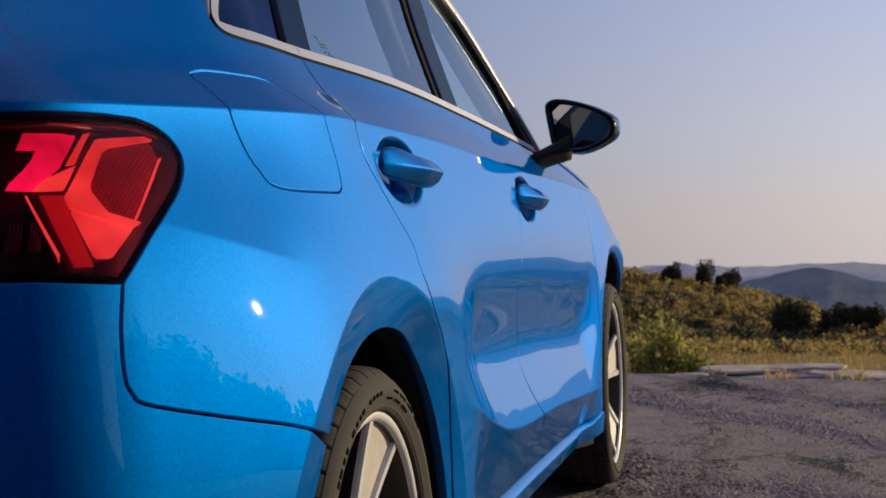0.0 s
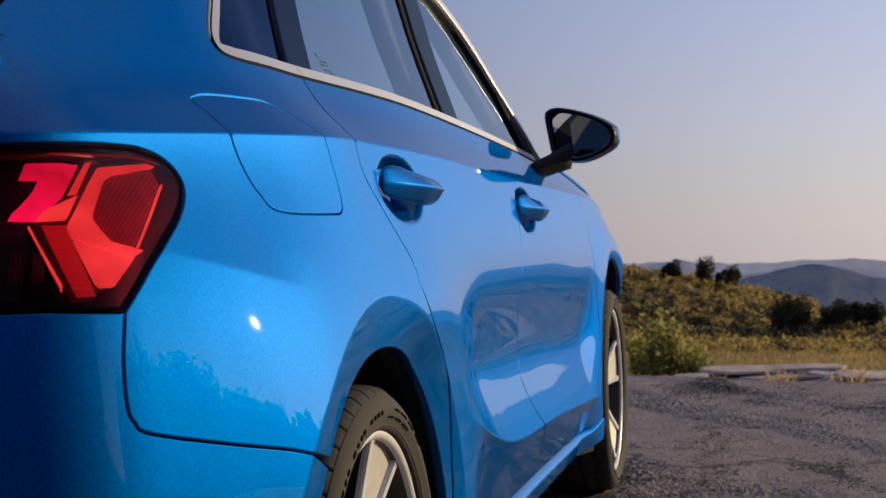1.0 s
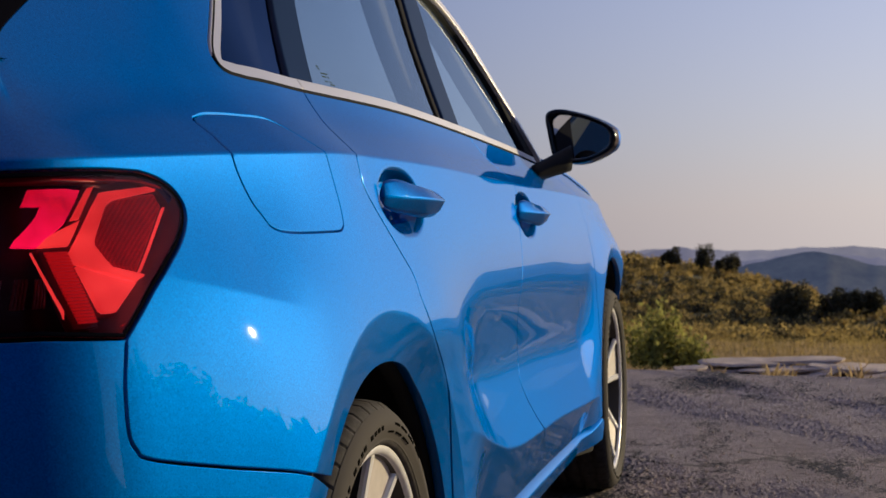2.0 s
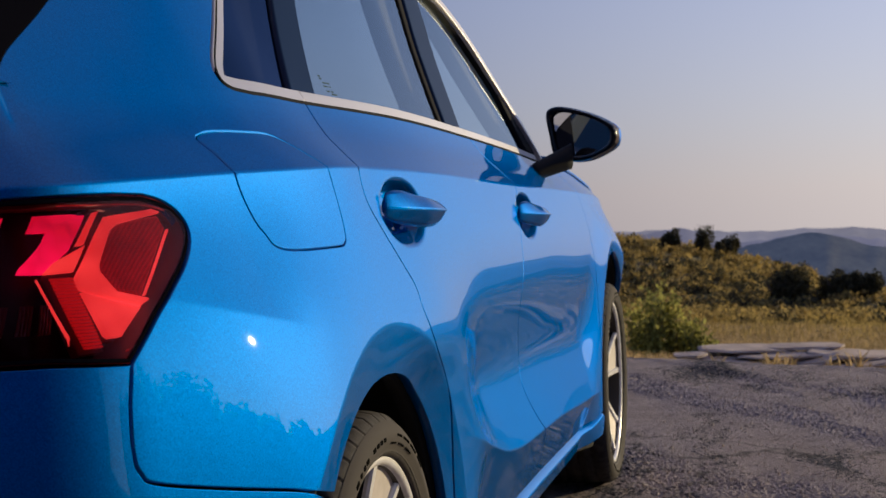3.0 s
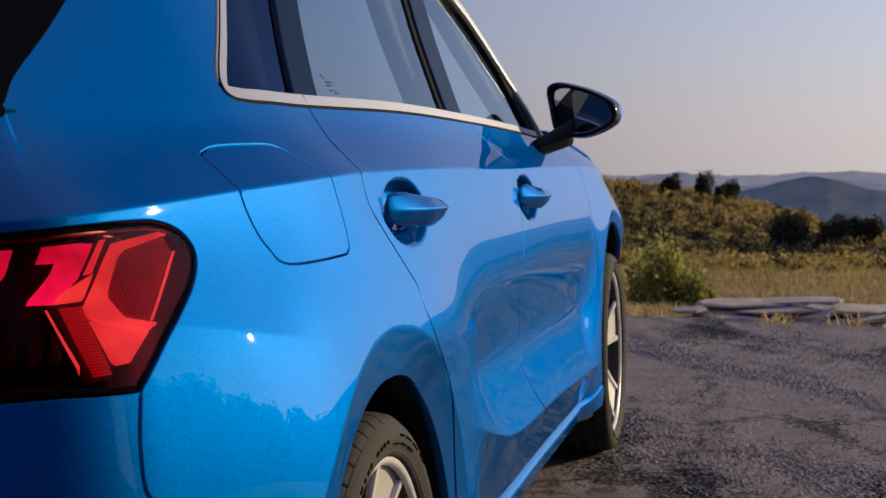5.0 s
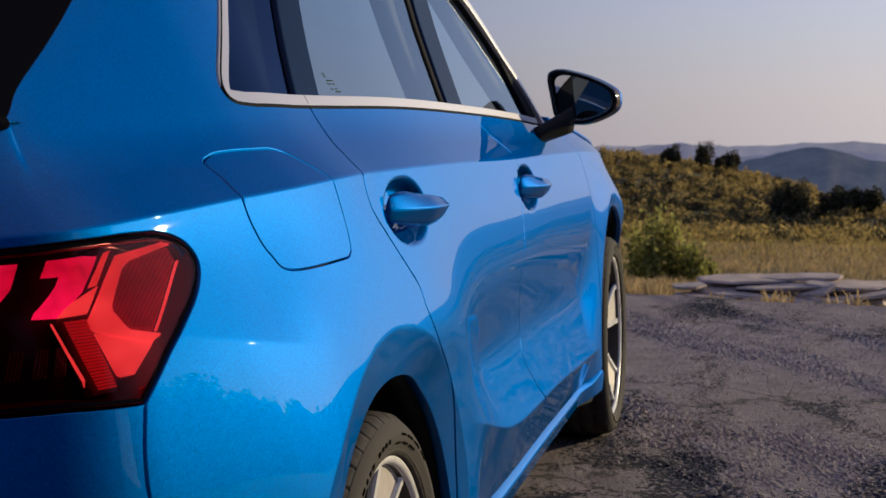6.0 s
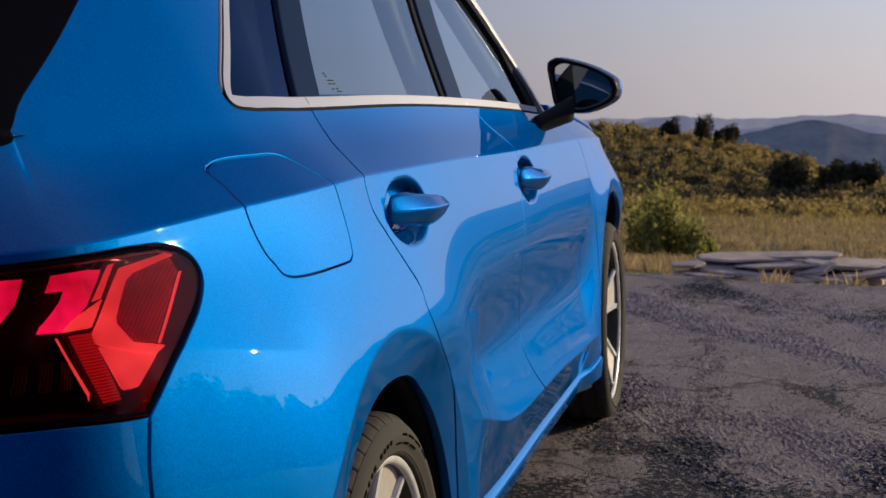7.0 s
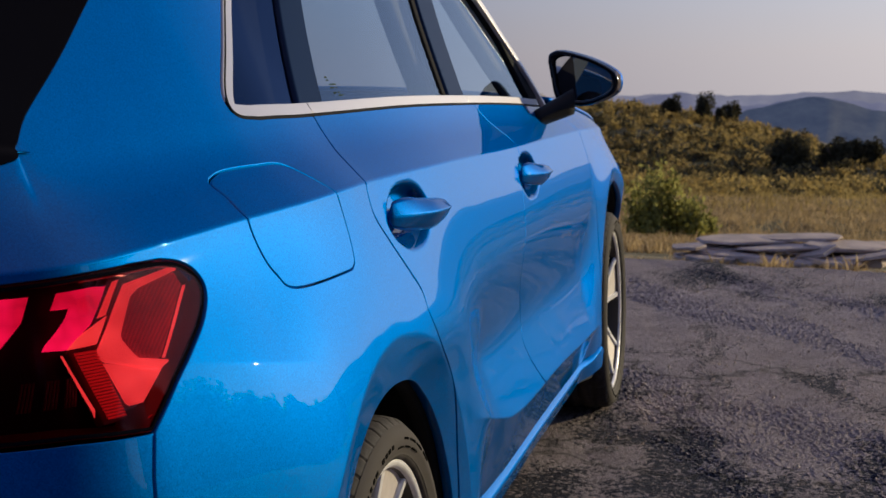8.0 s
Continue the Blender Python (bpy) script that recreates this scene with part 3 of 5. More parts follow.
def build_road():
    """The worn asphalt place on which the car stands, gritty, with a ragged edge."""
    qs = np.concatenate([np.linspace(-40, -8, 40), np.linspace(-7.6, -4.3, 60), np.arange(-4.28, 0.001, 0.0095)])
    ws = np.concatenate([np.linspace(-40, -5, 24), np.linspace(-4.6, -1.9, 40), np.arange(-1.85, 2.3, 0.0095), np.linspace(2.35, 5, 40), np.linspace(5.5, 40, 24)])
    q, w = np.meshgrid(qs, ws, indexing="ij")
    near = (q > -4.3) & (w > -1.88) & (w < 2.32)
    rag = 0.10 * wobble(w, 0 * w, 1.3, 11) + 0.06 * wobble(w, 0 * w, 6.0, 12) + 0.02 * wobble(w, 0 * w, 25.0, 13)
    q = q + EDGE + rag * smooth(-2.5, 0, q)
    x, y = q * OUT_X - w * OUT_Y, q * OUT_Y + w * OUT_X
    z = 0.006 * wobble(x, y, 1.1, 21) + 0.0025 * wobble(x, y, 9.0, 22) + 0.0012 * wobble(x, y, 31.0, 23)
    rng = np.random.RandomState(8)
    rough = 0.10 + 0.9 * smooth(0.0, 0.36, wobble(0.6 * x + 0.5 * y, 1.1 * y - 0.6 * x, 3.4, 26))
    z = z - 0.004 + near * rough * (rng.uniform(-0.0021, 0.0021, z.shape) + 0.004 * (rng.random_sample(z.shape) > 0.96))
    h, k = q.shape
    verts = np.stack([x, y, z], -1).reshape(-1, 3)
    low = verts[-k:] + np.array([0.03, -0.01, -0.09])
    i, j = np.meshgrid(np.arange(h - 1), np.arange(k - 1), indexing="ij")
    a = (i * k + j).ravel()
    m = len(verts)
    j = np.arange(k - 1)
    e = (h - 1) * k + j
    faces = np.vstack([np.stack([a, a + k, a + k + 1, a + 1], -1), np.stack([e, m + j, m + j + 1, e + 1], -1)])
    me = bpy.data.meshes.new("road")
    me.from_pydata(np.vstack([verts, low]).tolist(), [], faces.tolist())
    me.update()
    ob = put("road", me, ASPHALT, smoothed=False)
    return tagged(ob, "worn grey-brown asphalt with dark patches and cracks", "asphalt", kind="structure")


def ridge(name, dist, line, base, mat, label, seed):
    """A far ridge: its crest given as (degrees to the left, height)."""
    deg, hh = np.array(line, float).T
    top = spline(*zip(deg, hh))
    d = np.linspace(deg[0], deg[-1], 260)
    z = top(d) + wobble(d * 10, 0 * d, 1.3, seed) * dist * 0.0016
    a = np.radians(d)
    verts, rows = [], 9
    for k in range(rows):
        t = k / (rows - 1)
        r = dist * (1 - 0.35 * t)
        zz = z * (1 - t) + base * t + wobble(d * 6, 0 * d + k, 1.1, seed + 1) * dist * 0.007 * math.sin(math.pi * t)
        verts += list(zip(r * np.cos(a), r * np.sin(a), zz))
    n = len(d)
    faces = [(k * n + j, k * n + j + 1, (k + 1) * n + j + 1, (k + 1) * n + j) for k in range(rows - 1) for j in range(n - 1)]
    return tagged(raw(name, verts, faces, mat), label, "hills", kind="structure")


# bluish emission, paler with distance, stands in for the haze before each ridge
RIDGE_NEAR = far_material("haze_painted_blue_hill", (0.13, 0.12, 0.075), (0.11, 0.14, 0.25), 0.30, 0.045)
RIDGE_FAR = far_material("haze_painted_far_hills", (0.10, 0.10, 0.13), (0.36, 0.33, 0.42), 0.36, 0.004)
RIDGE_PALE = far_material("haze_painted_farthest_hills", (0.12, 0.12, 0.14), (0.46, 0.41, 0.46), 0.38, 0.004)

build_ground()
build_road()
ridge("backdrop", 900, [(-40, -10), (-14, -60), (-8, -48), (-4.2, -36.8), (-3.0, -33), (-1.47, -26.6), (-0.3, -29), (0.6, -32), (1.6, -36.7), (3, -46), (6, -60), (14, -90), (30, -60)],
      -140, RIDGE_NEAR, "wooded hill with blue haze painted on", 31)
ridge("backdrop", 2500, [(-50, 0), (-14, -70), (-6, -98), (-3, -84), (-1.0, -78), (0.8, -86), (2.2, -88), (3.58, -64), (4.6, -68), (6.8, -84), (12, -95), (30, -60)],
      -260, RIDGE_FAR, "far hills with pale blue haze painted on", 37)
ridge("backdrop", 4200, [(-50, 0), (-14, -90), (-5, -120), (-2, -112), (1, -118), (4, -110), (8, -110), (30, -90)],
      -380, RIDGE_PALE, "farthest hills, faint with painted haze", 41)


# ---- plants and stones ----
def leaf_cloud(rng, n, rx, rz, size, centre=(0, 0, 0), verts=None, faces=None, lobes=5, upright=0.5, fat=(0.3, 0.6)):
    """Small bent leaves gathered in uneven lobes."""
    verts, faces = ([], []) if verts is None else (verts, faces)
    hubs = [(rng.uniform(-0.6, 0.6) * rx, rng.uniform(-0.6, 0.6) * rx, rng.uniform(0.25, 0.8) * rz, rng.uniform(*fat)) for _ in range(lobes)]
    for _ in range(n):
        hx, hy, hz, hr = hubs[rng.randrange(lobes)]
        v = Vector((rng.gauss(0, 1), rng.gauss(0, 1), rng.gauss(0, 1))).normalized() * hr * rng.uniform(0.5, 1.08)
        p = Vector((centre[0] + hx + v.x * rx, centre[1] + hy + v.y * rx, centre[2] + max(0.02, hz + v.z * rz)))
        d = Vector((rng.gauss(0, 1), rng.gauss(0, 1), rng.gauss(upright, 0.8))).normalized()
        e = d.orthogonal().normalized()
        e = Matrix.Rotation(rng.uniform(0, 6.28), 3, d) @ e
        a, w = d * size * rng.uniform(0.6, 1.4), e * size * rng.uniform(0.22, 0.42)
        i = len(verts)
        bend = e.cross(d) * size * 0.12
        verts += [p - w * 0.3, p + a * 0.5 - w + bend, p + a, p + a * 0.5 + w + bend]
        faces += [(i, i + 1, i + 2), (i, i + 2, i + 3)]
    return verts, faces


def limb(bm, a, b, r0, r1, n=7):
    a, b = Vector(a), Vector(b)
    d = (b - a).normalized()
    e = d.orthogonal().normalized()
    f = d.cross(e)
    rings = []
    for p, r in ((a, r0), ((a + b) / 2 + e * r0 * 0.5, (r0 + r1) / 2), (b, r1)):
        rings.append([bm.verts.new(p + (e * math.cos(k * 6.2832 / n) + f * math.sin(k * 6.2832 / n)) * r) for k in range(n)])
    for u, v in zip(rings[:-1], rings[1:]):
        for k in range(n):
            bm.faces.new((u[k], u[(k + 1) % n], v[(k + 1) % n], v[k]))


def shrub(name, x, y, wide, tall, mat, label, category, leaves, size, seed, group="", lobes=7, upright=0.5, fat=(0.3, 0.6)):
    rng = random.Random(seed)
    z = float(height(x, y)) - 0.05
    top = empty(name, Matrix.Translation((x, y, z)))
    bm = bmesh.new()
    limb(bm, (0, 0, -0.1), (0, 0, tall * 0.35), wide * 0.05, wide * 0.03)
    for k in range(6):
        a = k * 1.05 + rng.uniform(-0.3, 0.3)
        limb(bm, (0, 0, tall * rng.uniform(0.1, 0.3)), (math.cos(a) * wide * 0.3, math.sin(a) * wide * 0.3, tall * rng.uniform(0.5, 0.8)), wide * 0.025, wide * 0.008)
    part("trunk", bm, BARK, top)
    v, f = leaf_cloud(rng, leaves, wide * 0.5, tall, size, lobes=lobes, upright=upright, fat=fat)
    raw("crown", v, f, mat, top, smoothed=False)
    return tagged(top, label, category, group)


def blades(rng, places, n, tall, spread, mat, name, label, lean=0.35):
    verts, faces = [], []
    for x, y, z, s in places:
        for _ in range(n):
            a, o = rng.uniform(0, 6.28), rng.uniform(0, 6.28)
            px, py = x + math.cos(o) * spread * rng.random() * s, y + math.sin(o) * spread * rng.random() * s
            h = tall * s * rng.uniform(0.5, 1.2)
            lx, ly = rng.gauss(0, lean) * h, rng.gauss(0, lean) * h
            w = 0.0035 * s * (1 + 0.02 * abs(x)) + 0.001
            i = len(verts)
            wx, wy = math.cos(a) * w, math.sin(a) * w
            verts += [(px - wx, py - wy, z - 0.02), (px + wx, py + wy, z - 0.02),
                      (px + lx * 0.4 + wx * 0.7, py + ly * 0.4 + wy * 0.7, z + h * 0.6), (px + lx * 0.4 - wx * 0.7, py + ly * 0.4 - wy * 0.7, z + h * 0.6), (px + lx, py + ly, z + h)]
            faces += [(i, i + 1, i + 2, i + 3), (i + 3, i + 2, i + 4)]
    return tagged(raw(name, verts, faces, mat, smoothed=False), label, "grass", kind="stuff")


def build_plants():
    rng = random.Random(7)
    # scrub over the hillside
    for mat, count, seed, label in ((LEAF, 2600, 1, "olive and straw-coloured low scrub over the hillside"), (LEAF_DARK, 700, 2, "dark green low scrub between the paler bushes")):
        r = random.Random(seed)
        verts, faces = [], []
        for _ in range(count):
            x = 40 + 92 * r.random() ** 0.8
            y = x * r.uniform(-0.26, 0.26)
            if mat is LEAF_DARK and r.random() < 0.5:
                y, x = x * r.uniform(-0.06, 0.15), r.uniform(74, 112)
            s = r.uniform(0.35, 0.95) * (0.7 if x < 60 else 1.0)
            z = float(height(x, y)) - 0.08
            leaf_cloud(r, 84, s * r.uniform(0.7, 1.2), s * 0.85, 0.07 + 0.0014 * x, (x, y, z), verts, faces, lobes=3)
        tagged(raw("scrub", verts, faces, mat, smoothed=False), label, "scrub", kind="stuff")
    # dry grass from the asphalt's edge to the foot of the hill
    near, field, far = [], [], []
    clumps = [(rng.uniform(-3.2, 4.6), EDGE + abs(rng.gauss(0.2, 0.35)) + 0.06) for _ in range(90)] + [(rng.uniform(-3.2, 4.6), EDGE + rng.uniform(0.8, 3.2)) for _ in range(60)]
    for _ in range(420):
        w, q = rng.choice(clumps)
        w, q = w + rng.gauss(0, 0.06), max(EDGE + 0.06, q + rng.gauss(0, 0.05))
        x, y = q * OUT_X - w * OUT_Y, q * OUT_Y + w * OUT_X
        near.append((x, y, float(height(x, y)), rng.uniform(0.5, 1.3)))
    blades(rng, near, 9, 0.085, 0.05, STRAW, "dry_grass", "dry pale straw tufts along the broken asphalt edge", 0.5)
    for _ in range(5200):
        x = 11.5 + 26 * rng.random() ** 1.2
        y = x * rng.uniform(-0.2, 0.16)
        field.append((x, y, float(height(x, y)), rng.uniform(0.6, 1.5)))
    blades(rng, field, 12, 0.10, 0.26, STRAW, "dry_grass", "yellow dry grass on the slope", 0.6)
    for _ in range(2400):
        x = 30 + 50 * rng.random()
        y = x * rng.uniform(-0.17, 0.15)
        far.append((x, y, float(height(x, y)), rng.uniform(0.7, 1.6)))
    blades(rng, far, 9, 0.15, 0.45, LEAF, "dry_grass", "olive and yellow dry grass farther down the slope")
    # single bushes
    for i, (x, y, w, t, n) in enumerate((
            (20.3, 0.66, 0.50, 0.72, 1000), (20.0, 0.42, 0.42, 0.86, 1100), (20.2, 0.22, 0.46, 0.92, 1200), (20.4, 0.02, 0.40, 0.66, 800), (20.1, -0.16, 0.38, 0.58, 700), (20.6, -0.30, 0.34, 0.42, 500))):
        shrub("bush", x, y, w, t, LEAF_GREEN, "leafy green bush among dry grass beside the asphalt", "bush", int(n * 0.7), 0.08, 50 + i, "bushes by the asphalt", 16, 1.6, (0.3, 0.75))
    for i, (x, y, w, t) in enumerate(((88, -1.2, 2.2, 2.1), (88.5, -2.6, 2.3, 2.2), (88, -4.6, 2.1, 1.9), (88.3, -5.6, 1.4, 1.3), (88, -6.5, 1.6, 1.3),
                                      (123, 7.5, 1.8, 1.7), (124, 4.8, 2.0, 2.2), (126, 3.6, 1.3, 1.2), (127, 2.7, 1.7, 1.6))):
        shrub("evergreen_shrub", x, y, w, t, LEAF_DARK, "dark round evergreen shrub on the hill crest", "shrub", 2600, 0.20, 80 + i, "shrubs on the crest")


def build_wood():
    """Dark evergreens that stand behind and beside the car and show in its paint."""
    for i, (deg, far, wide, tall) in enumerate(((-99, 15.0, 4.4, 6.0), (-108, 16.5, 4.8, 7.0), (-117, 15.5, 4.6, 6.4), (-126, 17.0, 5.0, 7.2), (-135, 15.8, 4.6, 6.6), (-144, 16.6, 4.8, 7.0), (-153, 16.0, 4.6, 6.5))):
        a = radians(deg)
        shrub("evergreen_tree", math.cos(a) * far, math.sin(a) * far, wide, tall, LEAF_DARK, "tall dark evergreen tree at the asphalt's far side", "tree", 3200, 0.42, 300 + i, "trees behind the asphalt", 11)


def build_tree_row():
    """Evergreens down the slope, a row that falls away ahead of the car and shows on its rear wing."""
    rise = spline((-78, 7.5), (-70, 8.6), (-64, 7.2), (-60, 4.2), (-55, 2.3), (-50, 0.3), (-45, -1.0), (-40, -1.8), (-30, -2.8))
    rng = random.Random(41)
    deg = -78.0
    while deg < -31:
        far = rng.uniform(44, 58)
        a = radians(deg)
        x, y = math.cos(a) * far, math.sin(a) * far
        tall = math.tan(radians(float(rise(deg)) + rng.uniform(-1.1, 0.7))) * far + 0.8 - float(height(x, y))
        wide = rng.uniform(0.55, 0.8) * tall
        shrub("evergreen_tree", x, y, wide, tall, LEAF_DARK, "dark evergreen tree on the slope below the asphalt", "tree", 3400, 0.62, int(900 + deg), "trees down the slope", 14)
        deg += rng.uniform(1.4, 2.6)


def slab(x, y, z, lx, ly, thick, turn, tilt, roll, seed):
    """A broken stone plate with an irregular outline."""
    r = random.Random(seed)
    n = 9
    bm = bmesh.new()
    ring = []
    for k in range(n):
        a = k * 6.2832 / n + r.uniform(-0.16, 0.16)
        c, s = math.cos(a), math.sin(a)
        f = 1 / max(abs(c), abs(s)) ** 0.75 * r.uniform(0.80, 1.08)
        ring.append((c * lx / 2 * f, s * ly / 2 * f))
    rows = []
    for zz, k in ((0, 0.93), (0.25, 1.0), (0.75, 0.99), (1.0, 0.95)):
        rows.append([bm.verts.new((u * k + r.uniform(-0.006, 0.006), v * k + r.uniform(-0.006, 0.006), zz * thick + r.uniform(-0.004, 0.004))) for u, v in ring])
    for a, b in zip(rows[:-1], rows[1:]):
        for k in range(n):
            bm.faces.new((a[k], a[(k + 1) % n], b[(k + 1) % n], b[k]))
    bm.faces.new(rows[0][::-1])
    mid = bm.verts.new((0, 0, thick * 1.05))
    for k in range(n):
        bm.faces.new((rows[-1][k], rows[-1][(k + 1) % n], mid))
    ob = part("stone_slab", bm, STONE, smoothed=False)
    ob.matrix_basis = pose(x, y, z, tilt, roll, turn)
    return tagged(ob, "flat broken grey stone slab lying on dry ground", "stone slab", "slabs beside the asphalt")


def build_stones():
    upper = (
        (9.14, -1.52, -0.292, 0.50, 0.62, 0.030, -9, -1.6, 0.4), (9.08, -1.14, -0.300, 0.58, 0.72, 0.030, 7, 1.4, 0.2), (8.80, -1.40, -0.318, 0.42, 0.62, 0.022, -8, -1.5, 0.5),
        (8.86, -1.84, -0.325, 0.56, 0.56, 0.040, -14, 4.5, 0.8), (8.74, -0.74, -0.312, 0.36, 0.24, 0.030, 15, -3, 1.25), (9.05, -1.00, -0.345, 0.50, 0.66, 0.030, -10, -1, 0.35),
        (8.95, -1.50, -0.352, 0.60, 0.80, 0.026, 12, 1.5, 0.65), (8.72, -1.10, -0.362, 0.50, 0.66, 0.032, -20, 2, 0.95), (8.66, -1.62, -0.345, 0.30, 0.26, 0.045, 38, -14, 3.35),
    )
    lower = (
        (8.70, -1.92, -0.372, 0.46, 0.50, 0.036, 10, -4, 0.95), (9.00, -2.12, -0.350, 0.50, 0.42, 0.040, 22, 3, 0.35), (8.62, -0.92, -0.385, 0.40, 0.42, 0.045, 30, 5, 0.95),
        (8.58, -1.36, -0.395, 0.44, 0.60, 0.045, -12, 2, 1.25), (8.56, -1.74, -0.395, 0.36, 0.40, 0.045, -30, 5, 1.25), (9.00, -1.30, -0.440, 0.80, 1.20, 0.075, 5, 1, 0.35),
        (8.90, -1.85, -0.445, 0.70, 0.62, 0.075, -15, -1, 0.65), (8.80, -0.90, -0.425, 0.50, 0.50, 0.07, 28, 3, 0.35),
    )
    for i, (x, y, z, lx, ly, th, turn, tilt, roll) in enumerate(upper + lower):
        slab(x, y, z, lx, ly, th * 0.75, turn, tilt, roll, 200 + i)
    r = random.Random(5)
    verts, faces = [], []
    for _ in range(5000):
        x, y = r.uniform(0.8, 6.2), r.uniform(-3.2, -0.9)
        if (x * OUT_X + y * OUT_Y) > EDGE - 0.1:
            continue
        s = 0.0026 * (1 + r.random() ** 6 * 1.8)
        i = len(verts)
        a = r.uniform(0, 6.28)
        for k in range(5):
            verts.append((x + s * math.cos(a + k * 1.2566) * r.uniform(0.7, 1.3), y + s * math.sin(a + k * 1.2566) * r.uniform(0.7, 1.3), -0.002 + r.uniform(0, 0.002)))
        verts.append((x + r.uniform(-0.3, 0.3) * s, y, s * 1.1))
        faces += [(i + k, i + (k + 1) % 5, i + 5) for k in range(5)]
    tagged(raw("gravel", verts, faces, STONE, smoothed=False), "loose grit on the worn asphalt", "gravel", kind="stuff")


build_plants()
build_wood()
build_tree_row()
build_stones()


# ---- the car ----
car = empty("car")
tagged(car, "bright blue metallic hatchback car parked on worn asphalt", "car")

ARCH_R = (HUB_R + 0.007, 0.293, 0.355)
ARCH_F = (HUB_F, 0.328, 0.366)
REAR_CUT = curve([(0.09, 1.010), (0.0789, 0.9745), (0.0528, 0.9320), (0.0444, 0.9050), (0.0513, 0.8715), (0.0858, 0.8353), (0.1353, 0.7864), (0.1667, 0.7523), (0.1733, 0.7161),
                  (0.2133, 0.6650), (0.288, 0.605), (0.329, 0.536), (0.3588, 0.4412), (0.3698, 0.3816), (0.384, 0.268)], 6)
FRONT_CUT = curve([(1.0251, 0.9948), (1.0823, 0.9558), (1.1490, 0.9180), (1.1615, 0.8898), (1.1462, 0.8491), (1.0964, 0.7948), (1.0853, 0.7481), (1.0622, 0.6478), (1.1105, 0.5503),
                   (1.1046, 0.4888), (1.1716, 0.4191), (1.2628, 0.3575), (1.311, 0.300), (1.316, 0.268)], 6)
FENDER_CUT = curve([(1.992, 0.955), (2.072, 0.915), (2.15, 0.835), (2.204, 0.72), (2.227, 0.60), (2.217, 0.45), (2.187, 0.36), (2.162, 0.268)], 6)
BELT = spline((-0.2, 1.012), (-0.09, 1.012), (0.05, 1.009), (0.42, 1.006), (0.98, 0.992), (1.54, 0.971), (1.80, 0.958), (2.0, 0.952))
HOOD = spline((1.80, 0.985), (1.98, 0.965), (2.4, 0.925), (2.9, 0.855), (3.25, 0.775), (3.45, 0.70), (3.9, 0.66))
LAMP_SIDE = curve([(-0.5721, 0.7317), (-0.5443, 0.7547), (-0.5176, 0.7767), (-0.4891, 0.7965), (-0.4577, 0.8172), (-0.4360, 0.8374), (-0.4303, 0.8545), (-0.4408, 0.8697), (-0.4622, 0.8798), (-0.4913, 0.8858)], 6)
BUMPER_CUT = curve([(-0.5721, 0.7317), (-0.583, 0.690), (-0.5859, 0.6505), (-0.5801, 0.6329), (-0.5612, 0.6204), (-0.4647, 0.5982), (-0.3657, 0.5779), (-0.3255, 0.5678)], 8)
GATE_S = -0.76                                  # where the tailgate begins
# the outer edge of the side windows' bright surround
DLO_REAR = curve([(0.472, 1.345), (0.332, 1.325), (0.222, 1.285), (0.127, 1.235), (0.024, 1.168), (-0.078, 1.093), (-0.134, 1.050), (-0.148, 1.028), (-0.135, 1.016), (-0.096, 1.012)], 8)
DLO_FRONT = curve([(1.872, 0.962), (1.812, 1.055), (1.696, 1.150), (1.6, 1.214), (1.472, 1.278), (1.332, 1.325), (1.172, 1.347), (1.032, 1.352)], 8)
RAIL = curve([(0.02, 1.30), (0.20, 1.352), (0.44, 1.376), (1.02, 1.385), (1.19, 1.368), (1.345, 1.327), (1.482, 1.281), (1.61, 1.217), (1.818, 1.058), (1.885, 0.964)], 8)
BACK_EDGE = curve([(GATE_S, 0.984), (-0.66, 0.995), (-0.575, 1.011), (-0.521, 1.037), (-0.443, 1.074), (-0.368, 1.113), (-0.289, 1.158), (-0.14, 1.245), (0.02, 1.30)], 8)


def belt(a, b, n=30):
    s = np.linspace(a, b, n)
    return np.stack([s, BELT(s)], -1)


def offset_in(run, d):
    """A run of points moved to its left by d."""
    t = np.gradient(run, axis=0)
    t /= np.linalg.norm(t, axis=1, keepdims=True)
    return run + np.stack([-t[:, 1], t[:, 0]], -1) * d




def cup_points(s0, z0):
    g = np.stack(np.meshgrid(np.arange(-0.15, 0.13, 0.005), np.arange(-0.060, 0.060, 0.004)), -1).reshape(-1, 2)
    return g + (s0, z0)


